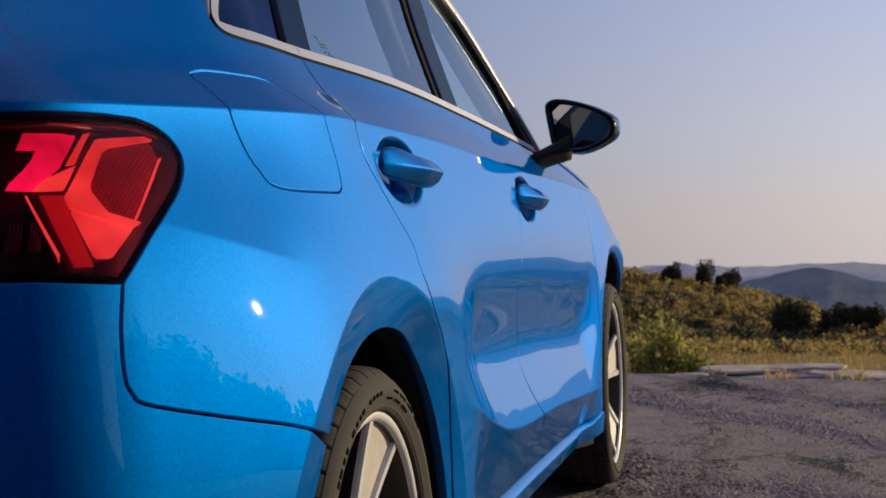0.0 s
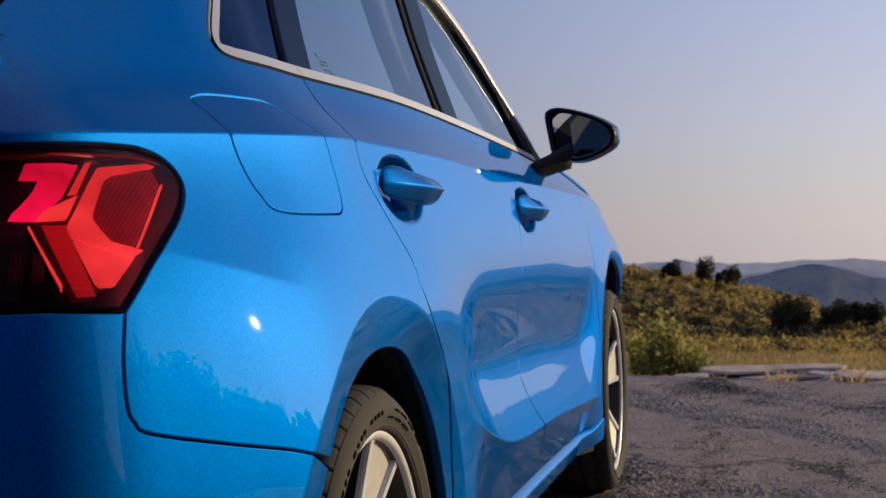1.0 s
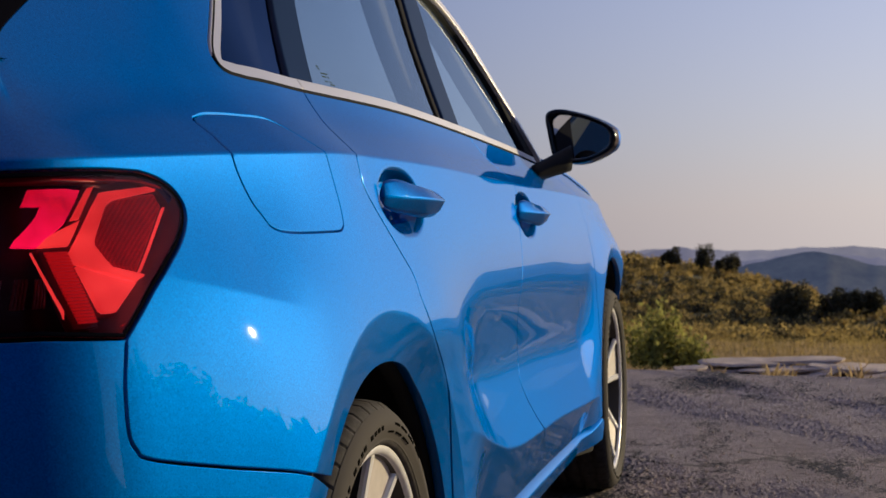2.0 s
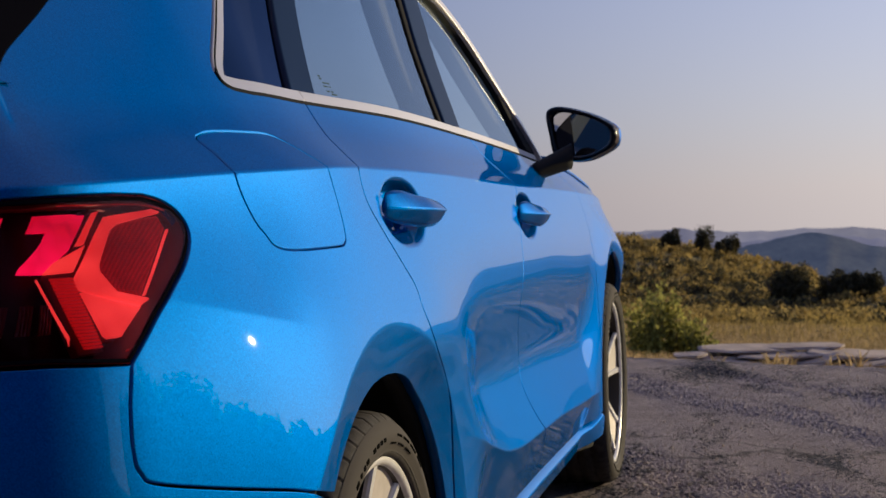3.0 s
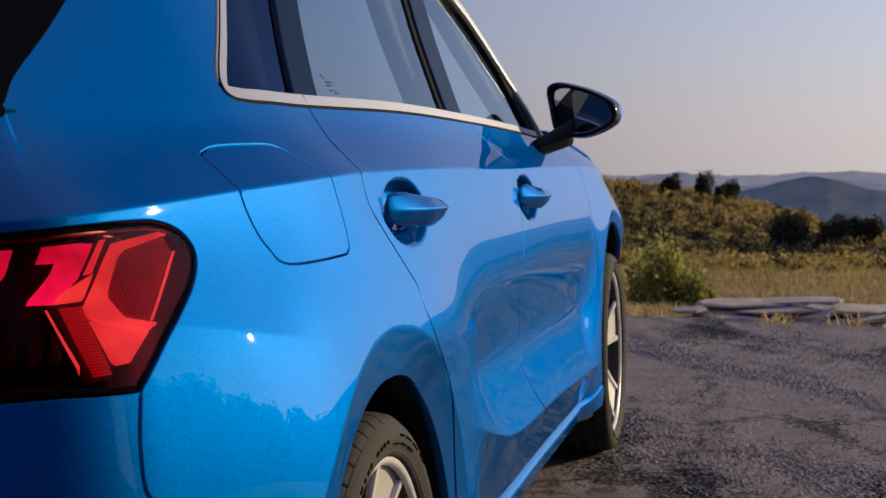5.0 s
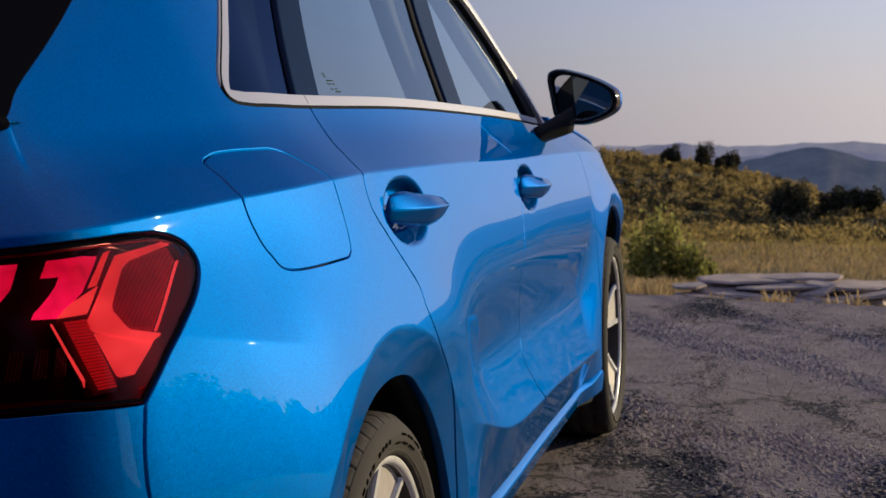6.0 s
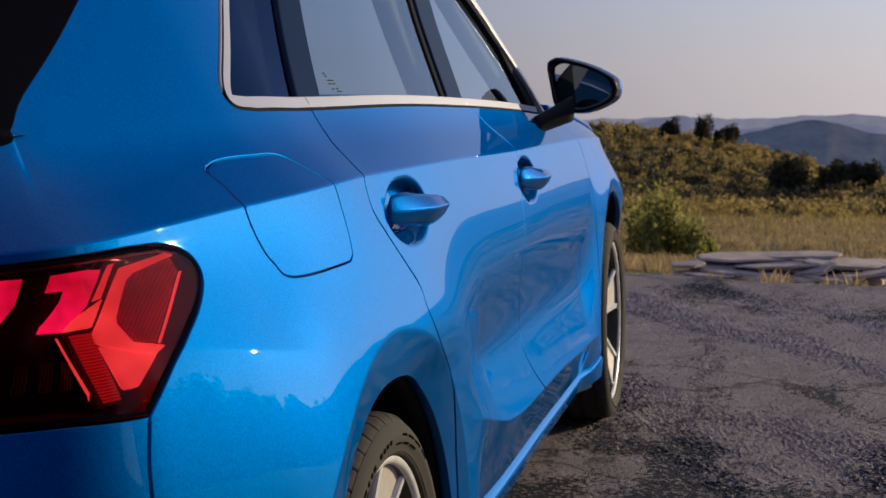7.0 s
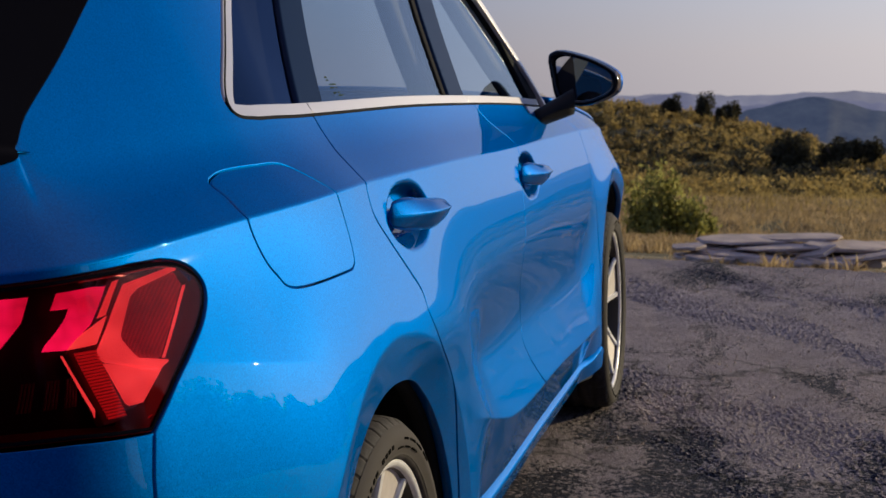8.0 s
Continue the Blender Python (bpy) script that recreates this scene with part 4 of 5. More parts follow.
def handle(door, s0, z0, side):
    """A grip with a sharp middle edge, standing off its cup and free at its forward end."""
    n = 28
    verts, faces = [], []
    ups = spline((-1, 0.008), (-0.93, 0.022), (-0.6, 0.026), (0, 0.020), (0.7, 0.015), (0.93, 0.012), (1, 0.004))
    downs = spline((-1, 0.004), (-0.93, 0.014), (-0.5, 0.022), (0.1, 0.026), (0.6, 0.023), (0.92, 0.015), (1, 0.005))
    outs = spline((-1, 0.002), (-0.9, 0.010), (-0.4, 0.030), (0.2, 0.041), (0.8, 0.039), (1, 0.030))
    for i in range(n + 1):
        u = -1 + 2 * i / n
        s = s0 - 0.006 + u * 0.116
        up, dn, out = float(ups(u)), float(downs(u)), float(outs(u))
        back = min(0.020, out * 0.55)
        zc = z0 + 0.003 - 0.003 * u
        sec = [(out - back, up), (out - back * 0.55, up * 0.80), (out - back * 0.10, up * 0.14), (out, 0.0), (out - back * 0.10, -dn * 0.12), (out - back * 0.45, -dn * 0.72),
               (out - back * 0.8, -dn), (out - back * 1.45, -dn * 0.6), (out - back * 1.5, 0.0), (out - back * 1.3, up * 0.8)]
        m = len(sec)
        for d, h in sec:
            p = skin_at(np.array([s]), np.array([z0 + 0.06]), -d - 0.010)[0]
            verts.append((p[0], p[1] * side, zc + h))
    for i in range(n):
        for k in range(m):
            faces.append((i * m + k, i * m + (k + 1) % m, (i + 1) * m + (k + 1) % m, (i + 1) * m + k))
    faces += [tuple(range(m))[::-1], tuple(n * m + k for k in range(m))]
    bm = bmesh.new()
    vs = [bm.verts.new(v) for v in verts]
    for f in faces:
        bm.faces.new([vs[i] for i in f])
    bmesh.ops.recalc_face_normals(bm, faces=bm.faces)
    ob = part("handle", bm, PAINT, door, "blue pull handle")
    return ob


def side_of_car(side):
    # rear wing with the pillar over it
    lamp_top = np.array([(-0.54, 0.887), (-0.62, 0.886), (GATE_S, 0.882)])
    wing = loop(BUMPER_CUT[::-1], LAMP_SIDE, lamp_top, BACK_EDGE, RAIL[1:17], offset_in(DLO_REAR, 0.0)[0:], [(0.083, 1.0095)], REAR_CUT[1:], [(0.356, 0.30)],
                arc(*ARCH_R, 1.0, 134, 60)[0:])
    flap = loop(curve([(-0.2934, 0.9507), (-0.2569, 0.9568), (-0.1865, 0.9580), (-0.1271, 0.9550), (-0.0933, 0.9320), (-0.0773, 0.9110), (-0.0681, 0.8672), (-0.0704, 0.8361), (-0.0813, 0.8232),
                       (-0.1133, 0.8205), (-0.2532, 0.8233), (-0.2845, 0.8429), (-0.2992, 0.8675), (-0.31, 0.908), (-0.3039, 0.9300), (-0.3034, 0.9440), (-0.2934, 0.9507)], 6)[:-1])
    w = panel("rear_wing", wing, PAINT, car, side, gap=0.0016, holes=(flap,) if side > 0 else ())
    if side > 0:
        panel("fuel_flap", flap, PAINT, w, side, e=0.0, depth=0.012, lip=0.0011, gap=0.0005, label="blue fuel filler flap")
    # doors
    rear = loop(REAR_CUT, [(0.40, 0.262)], np.stack([np.linspace(0.5, 1.298, 20), np.full(20, 0.262)], -1), FRONT_CUT[::-1], belt(0.985, 0.096))
    s0, z0 = CUPS[0]
    rd = panel("rear_door", rear, PAINT, car, side, gap=0.0018, fine=cup_points(s0, z0))
    handle(rd, s0, z0, side)
    front = loop(FRONT_CUT, np.stack([np.linspace(1.31, 2.14, 20), np.full(20, 0.262)], -1), FENDER_CUT[::-1], belt(1.97, 1.002))
    s0, z0 = CUPS[1]
    fd = panel("front_door", front, PAINT, car, side, gap=0.0018, fine=cup_points(s0, z0))
    handle(fd, s0, z0, side)
    # front wing
    hs = np.linspace(2.0, 3.34, 40)
    fw = loop(FENDER_CUT, arc(*ARCH_F, 188, 12), [(3.03, 0.44), (3.10, 0.60), (3.22, 0.66), (3.34, 0.72)], np.stack([hs, HOOD(hs)], -1)[::-1])
    panel("front_wing", fw, PAINT, car, side, gap=0.0018)
    # sill blade
    sill = loop([(0.37, 0.226), (1.2, 0.224), (1.95, 0.234), (2.10, 0.247), (2.19, 0.272), (2.205, 0.262), (2.19, 0.212), (2.10, 0.198), (1.2, 0.175), (0.40, 0.165)])
    panel("sill", sill, PAINT, car, side, e=-0.007, depth=0.05, lip=0.004)
    # rear bumper's side and back
    bump_ = loop(arc(*ARCH_R, 136, 190), [(-0.42, 0.20), (-0.60, 0.19), (S_TAIL, 0.19), (S_TAIL, 0.735), (-0.80, 0.739), (-0.66, 0.737)], BUMPER_CUT)
    panel("rear_bumper", bump_, PAINT, car, side, gap=0.0016, step=0.018)
    gate = loop([(S_TAIL, 0.742), (S_TAIL, 0.960), (-0.95, 0.962), (GATE_S, 0.962), (GATE_S, 0.884), (-1.02, 0.876), (-1.06, 0.75), (-1.06, 0.742)])
    panel("tailgate", gate, PAINT, car, side, gap=0.0016, step=0.02)
    nose = loop([(3.03, 0.44), (3.10, 0.60), (3.22, 0.66), (3.34, 0.72), (3.5, 0.70), (S_NOSE, 0.70), (S_NOSE, 0.2), (3.2, 0.19), (2.99, 0.22), (2.985, 0.30)])
    panel("front_bumper", nose, PAINT, car, side, gap=0.0016, step=0.025)
    panel("grille", loop([(3.72, 0.32), (S_NOSE, 0.30), (S_NOSE, 0.62), (3.66, 0.62)]), BLACK, car, side, e=-0.003)
    panel("headlamp", loop([(3.22, 0.665), (3.34, 0.725), (3.60, 0.70), (3.62, 0.65), (3.45, 0.62), (3.25, 0.63)]), BLACK, car, side, e=-0.003)
    # dark inner shell behind the joints
    shell = loop(arc(*ARCH_R, 178, 2), [(0.37, 0.18), (2.2, 0.18)], arc(*ARCH_F, 178, 2), [(3.0, 0.22), (3.8, 0.22), (3.8, 0.62), (3.3, 0.66), (2.9, 0.82), (2.0, 0.94)],
                 belt(1.95, 0.0) - (0, 0.006), [(-0.09, 1.003), (-0.3, 1.0), (-0.43, 0.98), (-0.43, 0.72), (-0.64, 0.715), (-0.62, 0.25), (-0.38, 0.22)])
    panel("inner_shell", shell, LINER, car, side, e=0.022, depth=0.02, step=0.03)
    # tail lamp
    tail_lamp(side)
    windows(side)
    wing_mirror(side)


def tail_lamp(side):
    edge = loop(LAMP_SIDE, [(-0.5344, 0.8870), (-0.6177, 0.8860), (GATE_S, 0.882), (-1.00, 0.872), (-1.04, 0.80), (-1.0, 0.745), (-0.80, 0.741), (-0.66, 0.739)])
    lamp_ob = panel("tail_lamp", edge, LAMP_BACK, car, side, e=0.052, depth=0.01, label="red tail lamp with lit light guides")
    # side wall of the bowl
    o = resample(edge, 0.012)
    a, b = skin_at(o[:, 0], o[:, 1], 0.003), skin_at(o[:, 0], o[:, 1], 0.056)
    k = len(o)
    v = np.vstack([a, b]) * (1, side, 1)
    raw("lamp_bowl", v, [(i, (i + 1) % k, k + (i + 1) % k, k + i) for i in range(k)], LAMP_DEEP, lamp_ob, "deep red bowl wall")
    g = lambda name, pts, mat, e, depth=0.012, lip=0.002, label="": panel(name, loop(*pts), mat, lamp_ob, side, e=e, depth=depth, lip=lip, step=0.012, label=label)
    g("guide_bezel", [[(-0.5372, 0.8738), (-0.4473, 0.8798), (-0.4209, 0.8677), (-0.4161, 0.8494), (-0.4966, 0.7807), (-0.5495, 0.7477), (-0.5829, 0.7485), (-0.6065, 0.7995), (-0.6068, 0.8145)]], LAMP_DEEP, 0.036, label="deep red bezel")
    g("upper_bezel", [[(-0.720, 0.880), (-0.4923, 0.8818), (-0.4913, 0.8763), (-0.720, 0.8745)]], LAMP_DEEP, 0.030, lip=0.001)
    g("rib_bezel", [[(-0.6442, 0.8155), (-0.5964, 0.8155), (-0.5981, 0.8055), (-0.5753, 0.7415), (-0.6103, 0.7405)]], LAMP_DEEP, 0.030, lip=0.001)
    # light guide round the reflector
    g("light_guide", [[(-0.5271, 0.8667), (-0.4498, 0.8727), (-0.4357, 0.8687), (-0.4865, 0.8627), (-0.5110, 0.8597), (-0.5263, 0.8535), (-0.5579, 0.8224), (-0.5603, 0.8165), (-0.5445, 0.7965), (-0.4929, 0.7855),
                       (-0.5112, 0.7837), (-0.5174, 0.7807), (-0.5944, 0.8005), (-0.5992, 0.8045), (-0.5988, 0.8115)]], LAMP_GUIDE, 0.0215, depth=0.004, lip=0.002, label="bright red light guide")
    g("lower_guide", [[(-0.5934, 0.7985), (-0.5164, 0.7797), (-0.5530, 0.7545), (-0.5706, 0.7545), (-0.5754, 0.7575)]], LAMP_GUIDE, 0.0225, depth=0.004, lip=0.002, label="bright red lower light guide")
    g("reflector", [[(-0.5212, 0.8557), (-0.5058, 0.8607), (-0.4372, 0.8657), (-0.4313, 0.8515), (-0.5065, 0.7905), (-0.5445, 0.7975), (-0.5592, 0.8184), (-0.5419, 0.8345)]], LAMP_REFLECTOR, 0.026, lip=0.003, label="dark red honeycomb reflector")
    g("reflector_edge", [[(-0.4313, 0.8515), (-0.4294, 0.8510), (-0.5051, 0.7895), (-0.5065, 0.7905)]], LAMP_GUIDE, 0.024, depth=0.003, lip=0.0004)
    g("lit_bar", [[(-0.6493, 0.8688), (-0.5834, 0.8698), (-0.5609, 0.8678), (-0.5696, 0.8597), (-0.5998, 0.8365), (-0.6476, 0.8165), (-0.6804, 0.8175), (-0.6753, 0.8237), (-0.6396, 0.8457), (-0.6310, 0.8537), (-0.6628, 0.8538)]],
      LAMP_LIT, 0.022, depth=0.003, lip=0.002, label="lit pinkish red bar")
    g("edge_bar", [[(-0.5449, 0.8708), (-0.5369, 0.8718), (-0.5736, 0.8415), (-0.5863, 0.8405)]], LAMP_GUIDE, 0.0215, depth=0.003)
    g("edge_bar", [[(-0.5724, 0.8405), (-0.5994, 0.8175), (-0.6464, 0.8165), (-0.6320, 0.8255)]], LAMP_GUIDE, 0.0215, depth=0.003)
    for k in range(22):
        t = k / 22
        za, zb = 0.812 - t * 0.066, 0.812 - (t + 0.72 / 22) * 0.066
        sa, sb = -0.637 + (0.812 - za) * 0.49, -0.637 + (0.812 - zb) * 0.49
        wide = 0.034 - 0.011 * t
        panel("rib", np.array([(sa, za), (sa + wide, za), (sb + wide, zb), (sb, zb)]), LAMP_RIB, lamp_ob, side, e=0.023, depth=0.003, lip=0.0004, step=0.02)
    g("red_line", [[(-0.6583, 0.8115), (-0.6562, 0.8115), (-0.6239, 0.7585), (-0.6262, 0.7515), (-0.6274, 0.7574)]], LAMP_GUIDE, 0.0215, depth=0.002, lip=0.0004)
    line = curve([(-0.6158, 0.8783), (-0.5120, 0.8783), (-0.4662, 0.8758), (-0.4324, 0.8677), (-0.4117, 0.8534), (-0.4156, 0.8414), (-0.4845, 0.7875), (-0.5397, 0.7497), (-0.5625, 0.7417)], 6)
    panel("contour_line", np.vstack([line, offset_in(line, -0.0011)[::-1]]), LAMP_REFLECTOR, lamp_ob, side, e=0.012, depth=0.002, lip=0.0002, step=0.02)
    rim = resample(edge, 0.008)
    way = 1 if (rim[:, 0] * np.roll(rim[:, 1], -1) - np.roll(rim[:, 0], -1) * rim[:, 1]).sum() > 0 else -1
    t = np.roll(rim, -1, 0) - np.roll(rim, 1, 0)
    t /= np.linalg.norm(t, axis=1, keepdims=True)
    panel("lens_rim", edge, MATT, lamp_ob, side, e=0.0005, depth=0.003, lip=0.001, gap=0.0014, holes=(rim + way * 0.0065 * np.stack([-t[:, 1], t[:, 0]], -1),))
    for s in (-0.676, -0.649, -0.707):
        for j in range(4):
            ds = j * 0.0045
            panel("lens_fin", np.array([(s + ds, 0.788), (s + ds + 0.003, 0.788), (s + ds - 0.006, 0.762), (s + ds - 0.009, 0.762)]), LAMP_DEEP, lamp_ob, side, e=0.034, depth=0.003, lip=0.0004, step=0.02)
    g("lit_bar", [[(-0.745, 0.868), (-0.690, 0.868), (-0.702, 0.845), (-0.730, 0.822), (-0.765, 0.820), (-0.735, 0.842), (-0.728, 0.854), (-0.752, 0.856)]], LAMP_LIT, 0.022, depth=0.003)
    panel("lens", edge, LENS, lamp_ob, side, e=0.0012, depth=0.003, lip=0.003, gap=0.0022, label="clear red lens")


def windows(side):
    # bright surround: a bottom band in three lengths, and the two rising ends
    def band(a_run, wid, name, mat=SATIN, e=-0.0015):
        inner = offset_in(a_run, wid)
        panel(name, np.vstack([a_run, inner[::-1]]), mat, car, side, e=e, depth=0.010, lip=0.0012, step=0.02, label="satin aluminium window trim")
    band(np.vstack([DLO_REAR[16:], belt(-0.08, 0.089, 16)]), 0.0165, "window_trim")
    band(belt(0.092, 0.994, 40), 0.0165, "window_trim")
    band(belt(0.998, 1.80, 40), 0.0165, "window_trim")
    band(DLO_FRONT, 0.024, "window_trim", e=-0.008)
    band(np.vstack([DLO_FRONT[-1:], [(0.8, 1.353), (0.6, 1.35)], DLO_REAR[:17]]), 0.0145, "window_trim")
    # black door frames and pillars
    g = lambda name, pts, mat, e, label="": panel(name, np.array(pts, float), mat, car, side, e=e, depth=0.012, lip=0.002, step=0.025, label=label)
    g("window_frame", [(0.07, 1.022), (0.158, 1.022), (0.308, 1.178), (0.422, 1.30), (0.452, 1.333), (0.382, 1.325), (0.322, 1.28), (0.22, 1.172)], PILLAR, 0.002, "gloss black window divider, reflected sky blue painted in")
    g("pillar_trim", [(0.862, 1.010), (0.985, 1.005), (1.098, 1.196), (1.170, 1.337), (1.050, 1.337), (0.968, 1.196)], PILLAR, 0.001, "gloss black centre pillar, reflected sky blue painted in")
    g("window_seal", [(0.836, 1.012), (0.859, 1.011), (0.964, 1.196), (1.046, 1.337), (1.015, 1.337), (0.938, 1.194)], SEAL, 0.006)
    sail = offset_in(DLO_FRONT, 0.021)
    sail = sail[(sail[:, 1] > 0.99) & (sail[:, 1] < 1.125)]
    g("mirror_sail", np.vstack([[(1.722, 0.982), (1.832, 0.976)], sail, [(1.690, 1.122)]]), SEAL, 0.001, "black mirror mount triangle")
    g("window_seal", [(0.988, 1.006), (1.006, 1.006), (1.118, 1.196), (1.190, 1.335), (1.173, 1.335), (1.101, 1.196)], SEAL, 0.008)
    for run in (np.vstack([DLO_REAR[10:-1] - (0.0012, 0.0014), belt(-0.09, 1.80, 60) - (0, 0.0018)]),):
        g("trim_seal", np.vstack([run, offset_in(run, 0.0046)[::-1]]), SEAL, -0.0030, "thin black strip under the window trim")
    run = DLO_FRONT
    g("window_seal", np.vstack([offset_in(run, 0.022), offset_in(run, 0.030)[::-1]]), SEAL, 0.003)
    # panes
    inner_rear = offset_in(DLO_REAR, 0.012)
    inner_front = offset_in(DLO_FRONT, 0.018)
    panes = (("quarter_pane", np.vstack([inner_rear[8:], belt(-0.07, 0.068, 8) + (0, 0.012), [(0.227, 1.180), (0.362, 1.322)]]), DARK_GLASS),
             ("rear_pane", np.array([(0.150, 1.018), (0.845, 1.008), (0.945, 1.192), (1.02, 1.34), (0.442, 1.335), (0.30, 1.175)]), GLASS),
             ("front_pane", np.vstack([[(0.99, 1.004)], belt(1.03, 1.80, 8) + (0, 0.010), inner_front[2:], [(1.17, 1.338)]]), GLASS))
    for name, o, mat in panes:
        ob = panel(name, o, mat, car, side, e=0.010, depth=0.0005, lip=0.0005, step=0.03, label="tinted glass pane")
        ob.visible_shadow = False
        if name == "rear_pane" and side > 0:
            for s_, z_, w_ in ((0.2405, 1.0560, 0.008), (0.2410, 1.0520, 0.008), (0.2430, 1.0455, 0.026), (0.2400, 1.0405, 0.016), (0.2620, 1.0405, 0.006), (0.2420, 1.0330, 0.010), (0.2600, 1.0330, 0.008), (0.2560, 1.0290, 0.020)):
                panel("glass_mark", np.array([(s_, z_), (s_ + w_, z_), (s_ + w_, z_ + 0.0020), (s_, z_ + 0.0020)]), PRINT, ob, side, e=0.0096, depth=0.0003, lip=0.0002, step=0.02)
    # inner door tops and pillars seen through the glass
    cap = [(-0.10, 0.99), (1.85, 0.95), (1.85, 0.70), (-0.10, 0.70)]
    for nm, pts_ in (("pillar_lining", [(0.825, 1.0), (0.96, 1.0), (1.08, 1.36), (0.945, 1.36)]), ("pillar_lining", [(0.02, 1.0), (0.16, 1.0), (0.44, 1.35), (0.26, 1.34)]),
                     ("pillar_lining", [(1.74, 0.98), (1.81, 0.98), (1.45, 1.29), (1.24, 1.35), (1.18, 1.345), (1.43, 1.275)])):
        panel(nm, np.array(pts_), CABIN, car, side, e=0.030, depth=0.03, lip=0.006, step=0.04, label="dark pillar lining")
    panel("door_card", np.array(cap), CABIN, car, side, e=0.075, depth=0.02, step=0.05, label="dark inner door trim")


def wing_mirror(side):
    ring = curve([(-0.108, 1.066), (-0.104, 1.084), (-0.080, 1.0925), (-0.040, 1.088), (0.028, 1.070), (0.082, 1.047), (0.104, 1.028), (0.104, 0.999), (0.085, 0.980),
                  (0.030, 0.960), (-0.020, 0.955), (-0.068, 0.965), (-0.088, 0.980), (-0.098, 1.020), (-0.108, 1.066)], 5)[:-1]
    ux, uy = -0.495, -0.869
    fx, fy = 0.869, -0.495                      # forward of the glass
    cx, cy, cz = 1.812, -0.905, 1.022

    def at(u, v, d):
        return Vector((cx + ux * u + fx * d, (cy + uy * u + fy * d) * side, v))

    def back(u, v, d):
        return Vector((cx + ux * u + 0.99 * d, (cy + uy * u - 0.12 * d) * side, v))
    top = empty("wing_mirror", None, car)
    tagged(top, "blue and black wing mirror")
    n = len(ring)
    verts, faces = [], []
    shape = ((0.050, 0.80), (0.012, 0.80), (-0.001, 0.835), (-0.007, 0.93), (-0.006, 0.975), (0.0, 1.0), (0.03, 1.02), (0.06, 0.97), (0.085, 0.80), (0.10, 0.50), (0.105, 0.15))
    for d, k in shape:
        for u, v in ring:
            verts.append(back(u * k, cz + (v - cz) * k, d))
    for r in range(len(shape) - 1):
        for i in range(n):
            f = (r * n + i, r * n + (i + 1) % n, (r + 1) * n + (i + 1) % n, (r + 1) * n + i)
            faces.append(f)
    faces.append(tuple((len(shape) - 1) * n + i for i in range(n)))
    ob = raw("housing", verts, faces, BLACK, top, "gloss black mirror housing")
    bm = bmesh.new()
    bm.from_mesh(ob.data)
    bmesh.ops.recalc_face_normals(bm, faces=bm.faces)
    bm.to_mesh(ob.data)
    bm.free()
    # painted cap over the forward half
    verts, faces = [], []
    cap = ((0.022, 1.028), (0.045, 1.035), (0.065, 0.99), (0.09, 0.82), (0.106, 0.51), (0.112, 0.12))
    for d, k in cap:
        for u, v in ring:
            verts.append(back(u * k, cz + (v - cz) * k, d))
    for r in range(len(cap) - 1):
        for i in range(n):
            faces.append((r * n + i, r * n + (i + 1) % n, (r + 1) * n + (i + 1) % n, (r + 1) * n + i))
    faces.append(tuple((len(cap) - 1) * n + i for i in range(n)))
    raw("cap", verts, faces, PAINT, top, "blue mirror cap")
    g = [(u * 0.80, cz + (v - cz) * 0.80) for u, v in ring]
    bm = prism_bm(g, 0.018, 0.022, lambda u, v, d: at(u, v, d + 0.2 * u + 0.09 * (v - cz)))
    ob = part("glass", bm, MIRROR, top, "mirror glass", smoothed=False)
    bm = prism_bm([(0.092, 1.040), (0.1035, 1.030), (0.1055, 1.012), (0.1030, 0.997), (0.097, 0.992), (0.099, 1.02)], -0.004, 0.016, at)
    part("indicator", bm, AMBER, top, "clear side indicator", smoothed=False)
    # stalk down to the door
    bm = bmesh.new()
    rows = []
    for t in np.linspace(0, 1, 7):
        x = 1.700 + 0.075 * t
        y = -0.800 - 0.085 * t
        z = 0.927 + 0.040 * t
        w, h = 0.052 * (1 - 0.15 * t), 0.022 + 0.010 * t
        row = [bm.verts.new((x + math.cos(a) * w, (y + math.cos(a) * 0.012) * side, z + math.sin(a) * h)) for a in np.linspace(0, 2 * math.pi, 14, endpoint=False)]
        rows.append(row)
    for a, b in zip(rows[:-1], rows[1:]):
        for k in range(14):
            bm.faces.new((a[k], a[(k + 1) % 14], b[(k + 1) % 14], b[k]))
    bm.faces.new(rows[0])
    bm.faces.new(rows[-1])
    bmesh.ops.recalc_face_normals(bm, faces=bm.faces)
    part("stalk", bm, TRIM, top, "black mirror stalk")


def span(edge, bulge, n=25, lift=0.0):
    """Rows across the car between an edge on its right and the same on its left; bulge moves the middle."""
    rows = []
    for p in edge:
        row = []
        for t in np.linspace(-1, 1, n):
            k = 1 - t * t
            row.append((p[0] + bulge[0] * k, abs(p[1]) * t, p[2] + bulge[1] * k + lift))
        rows.append(row)
    return rows


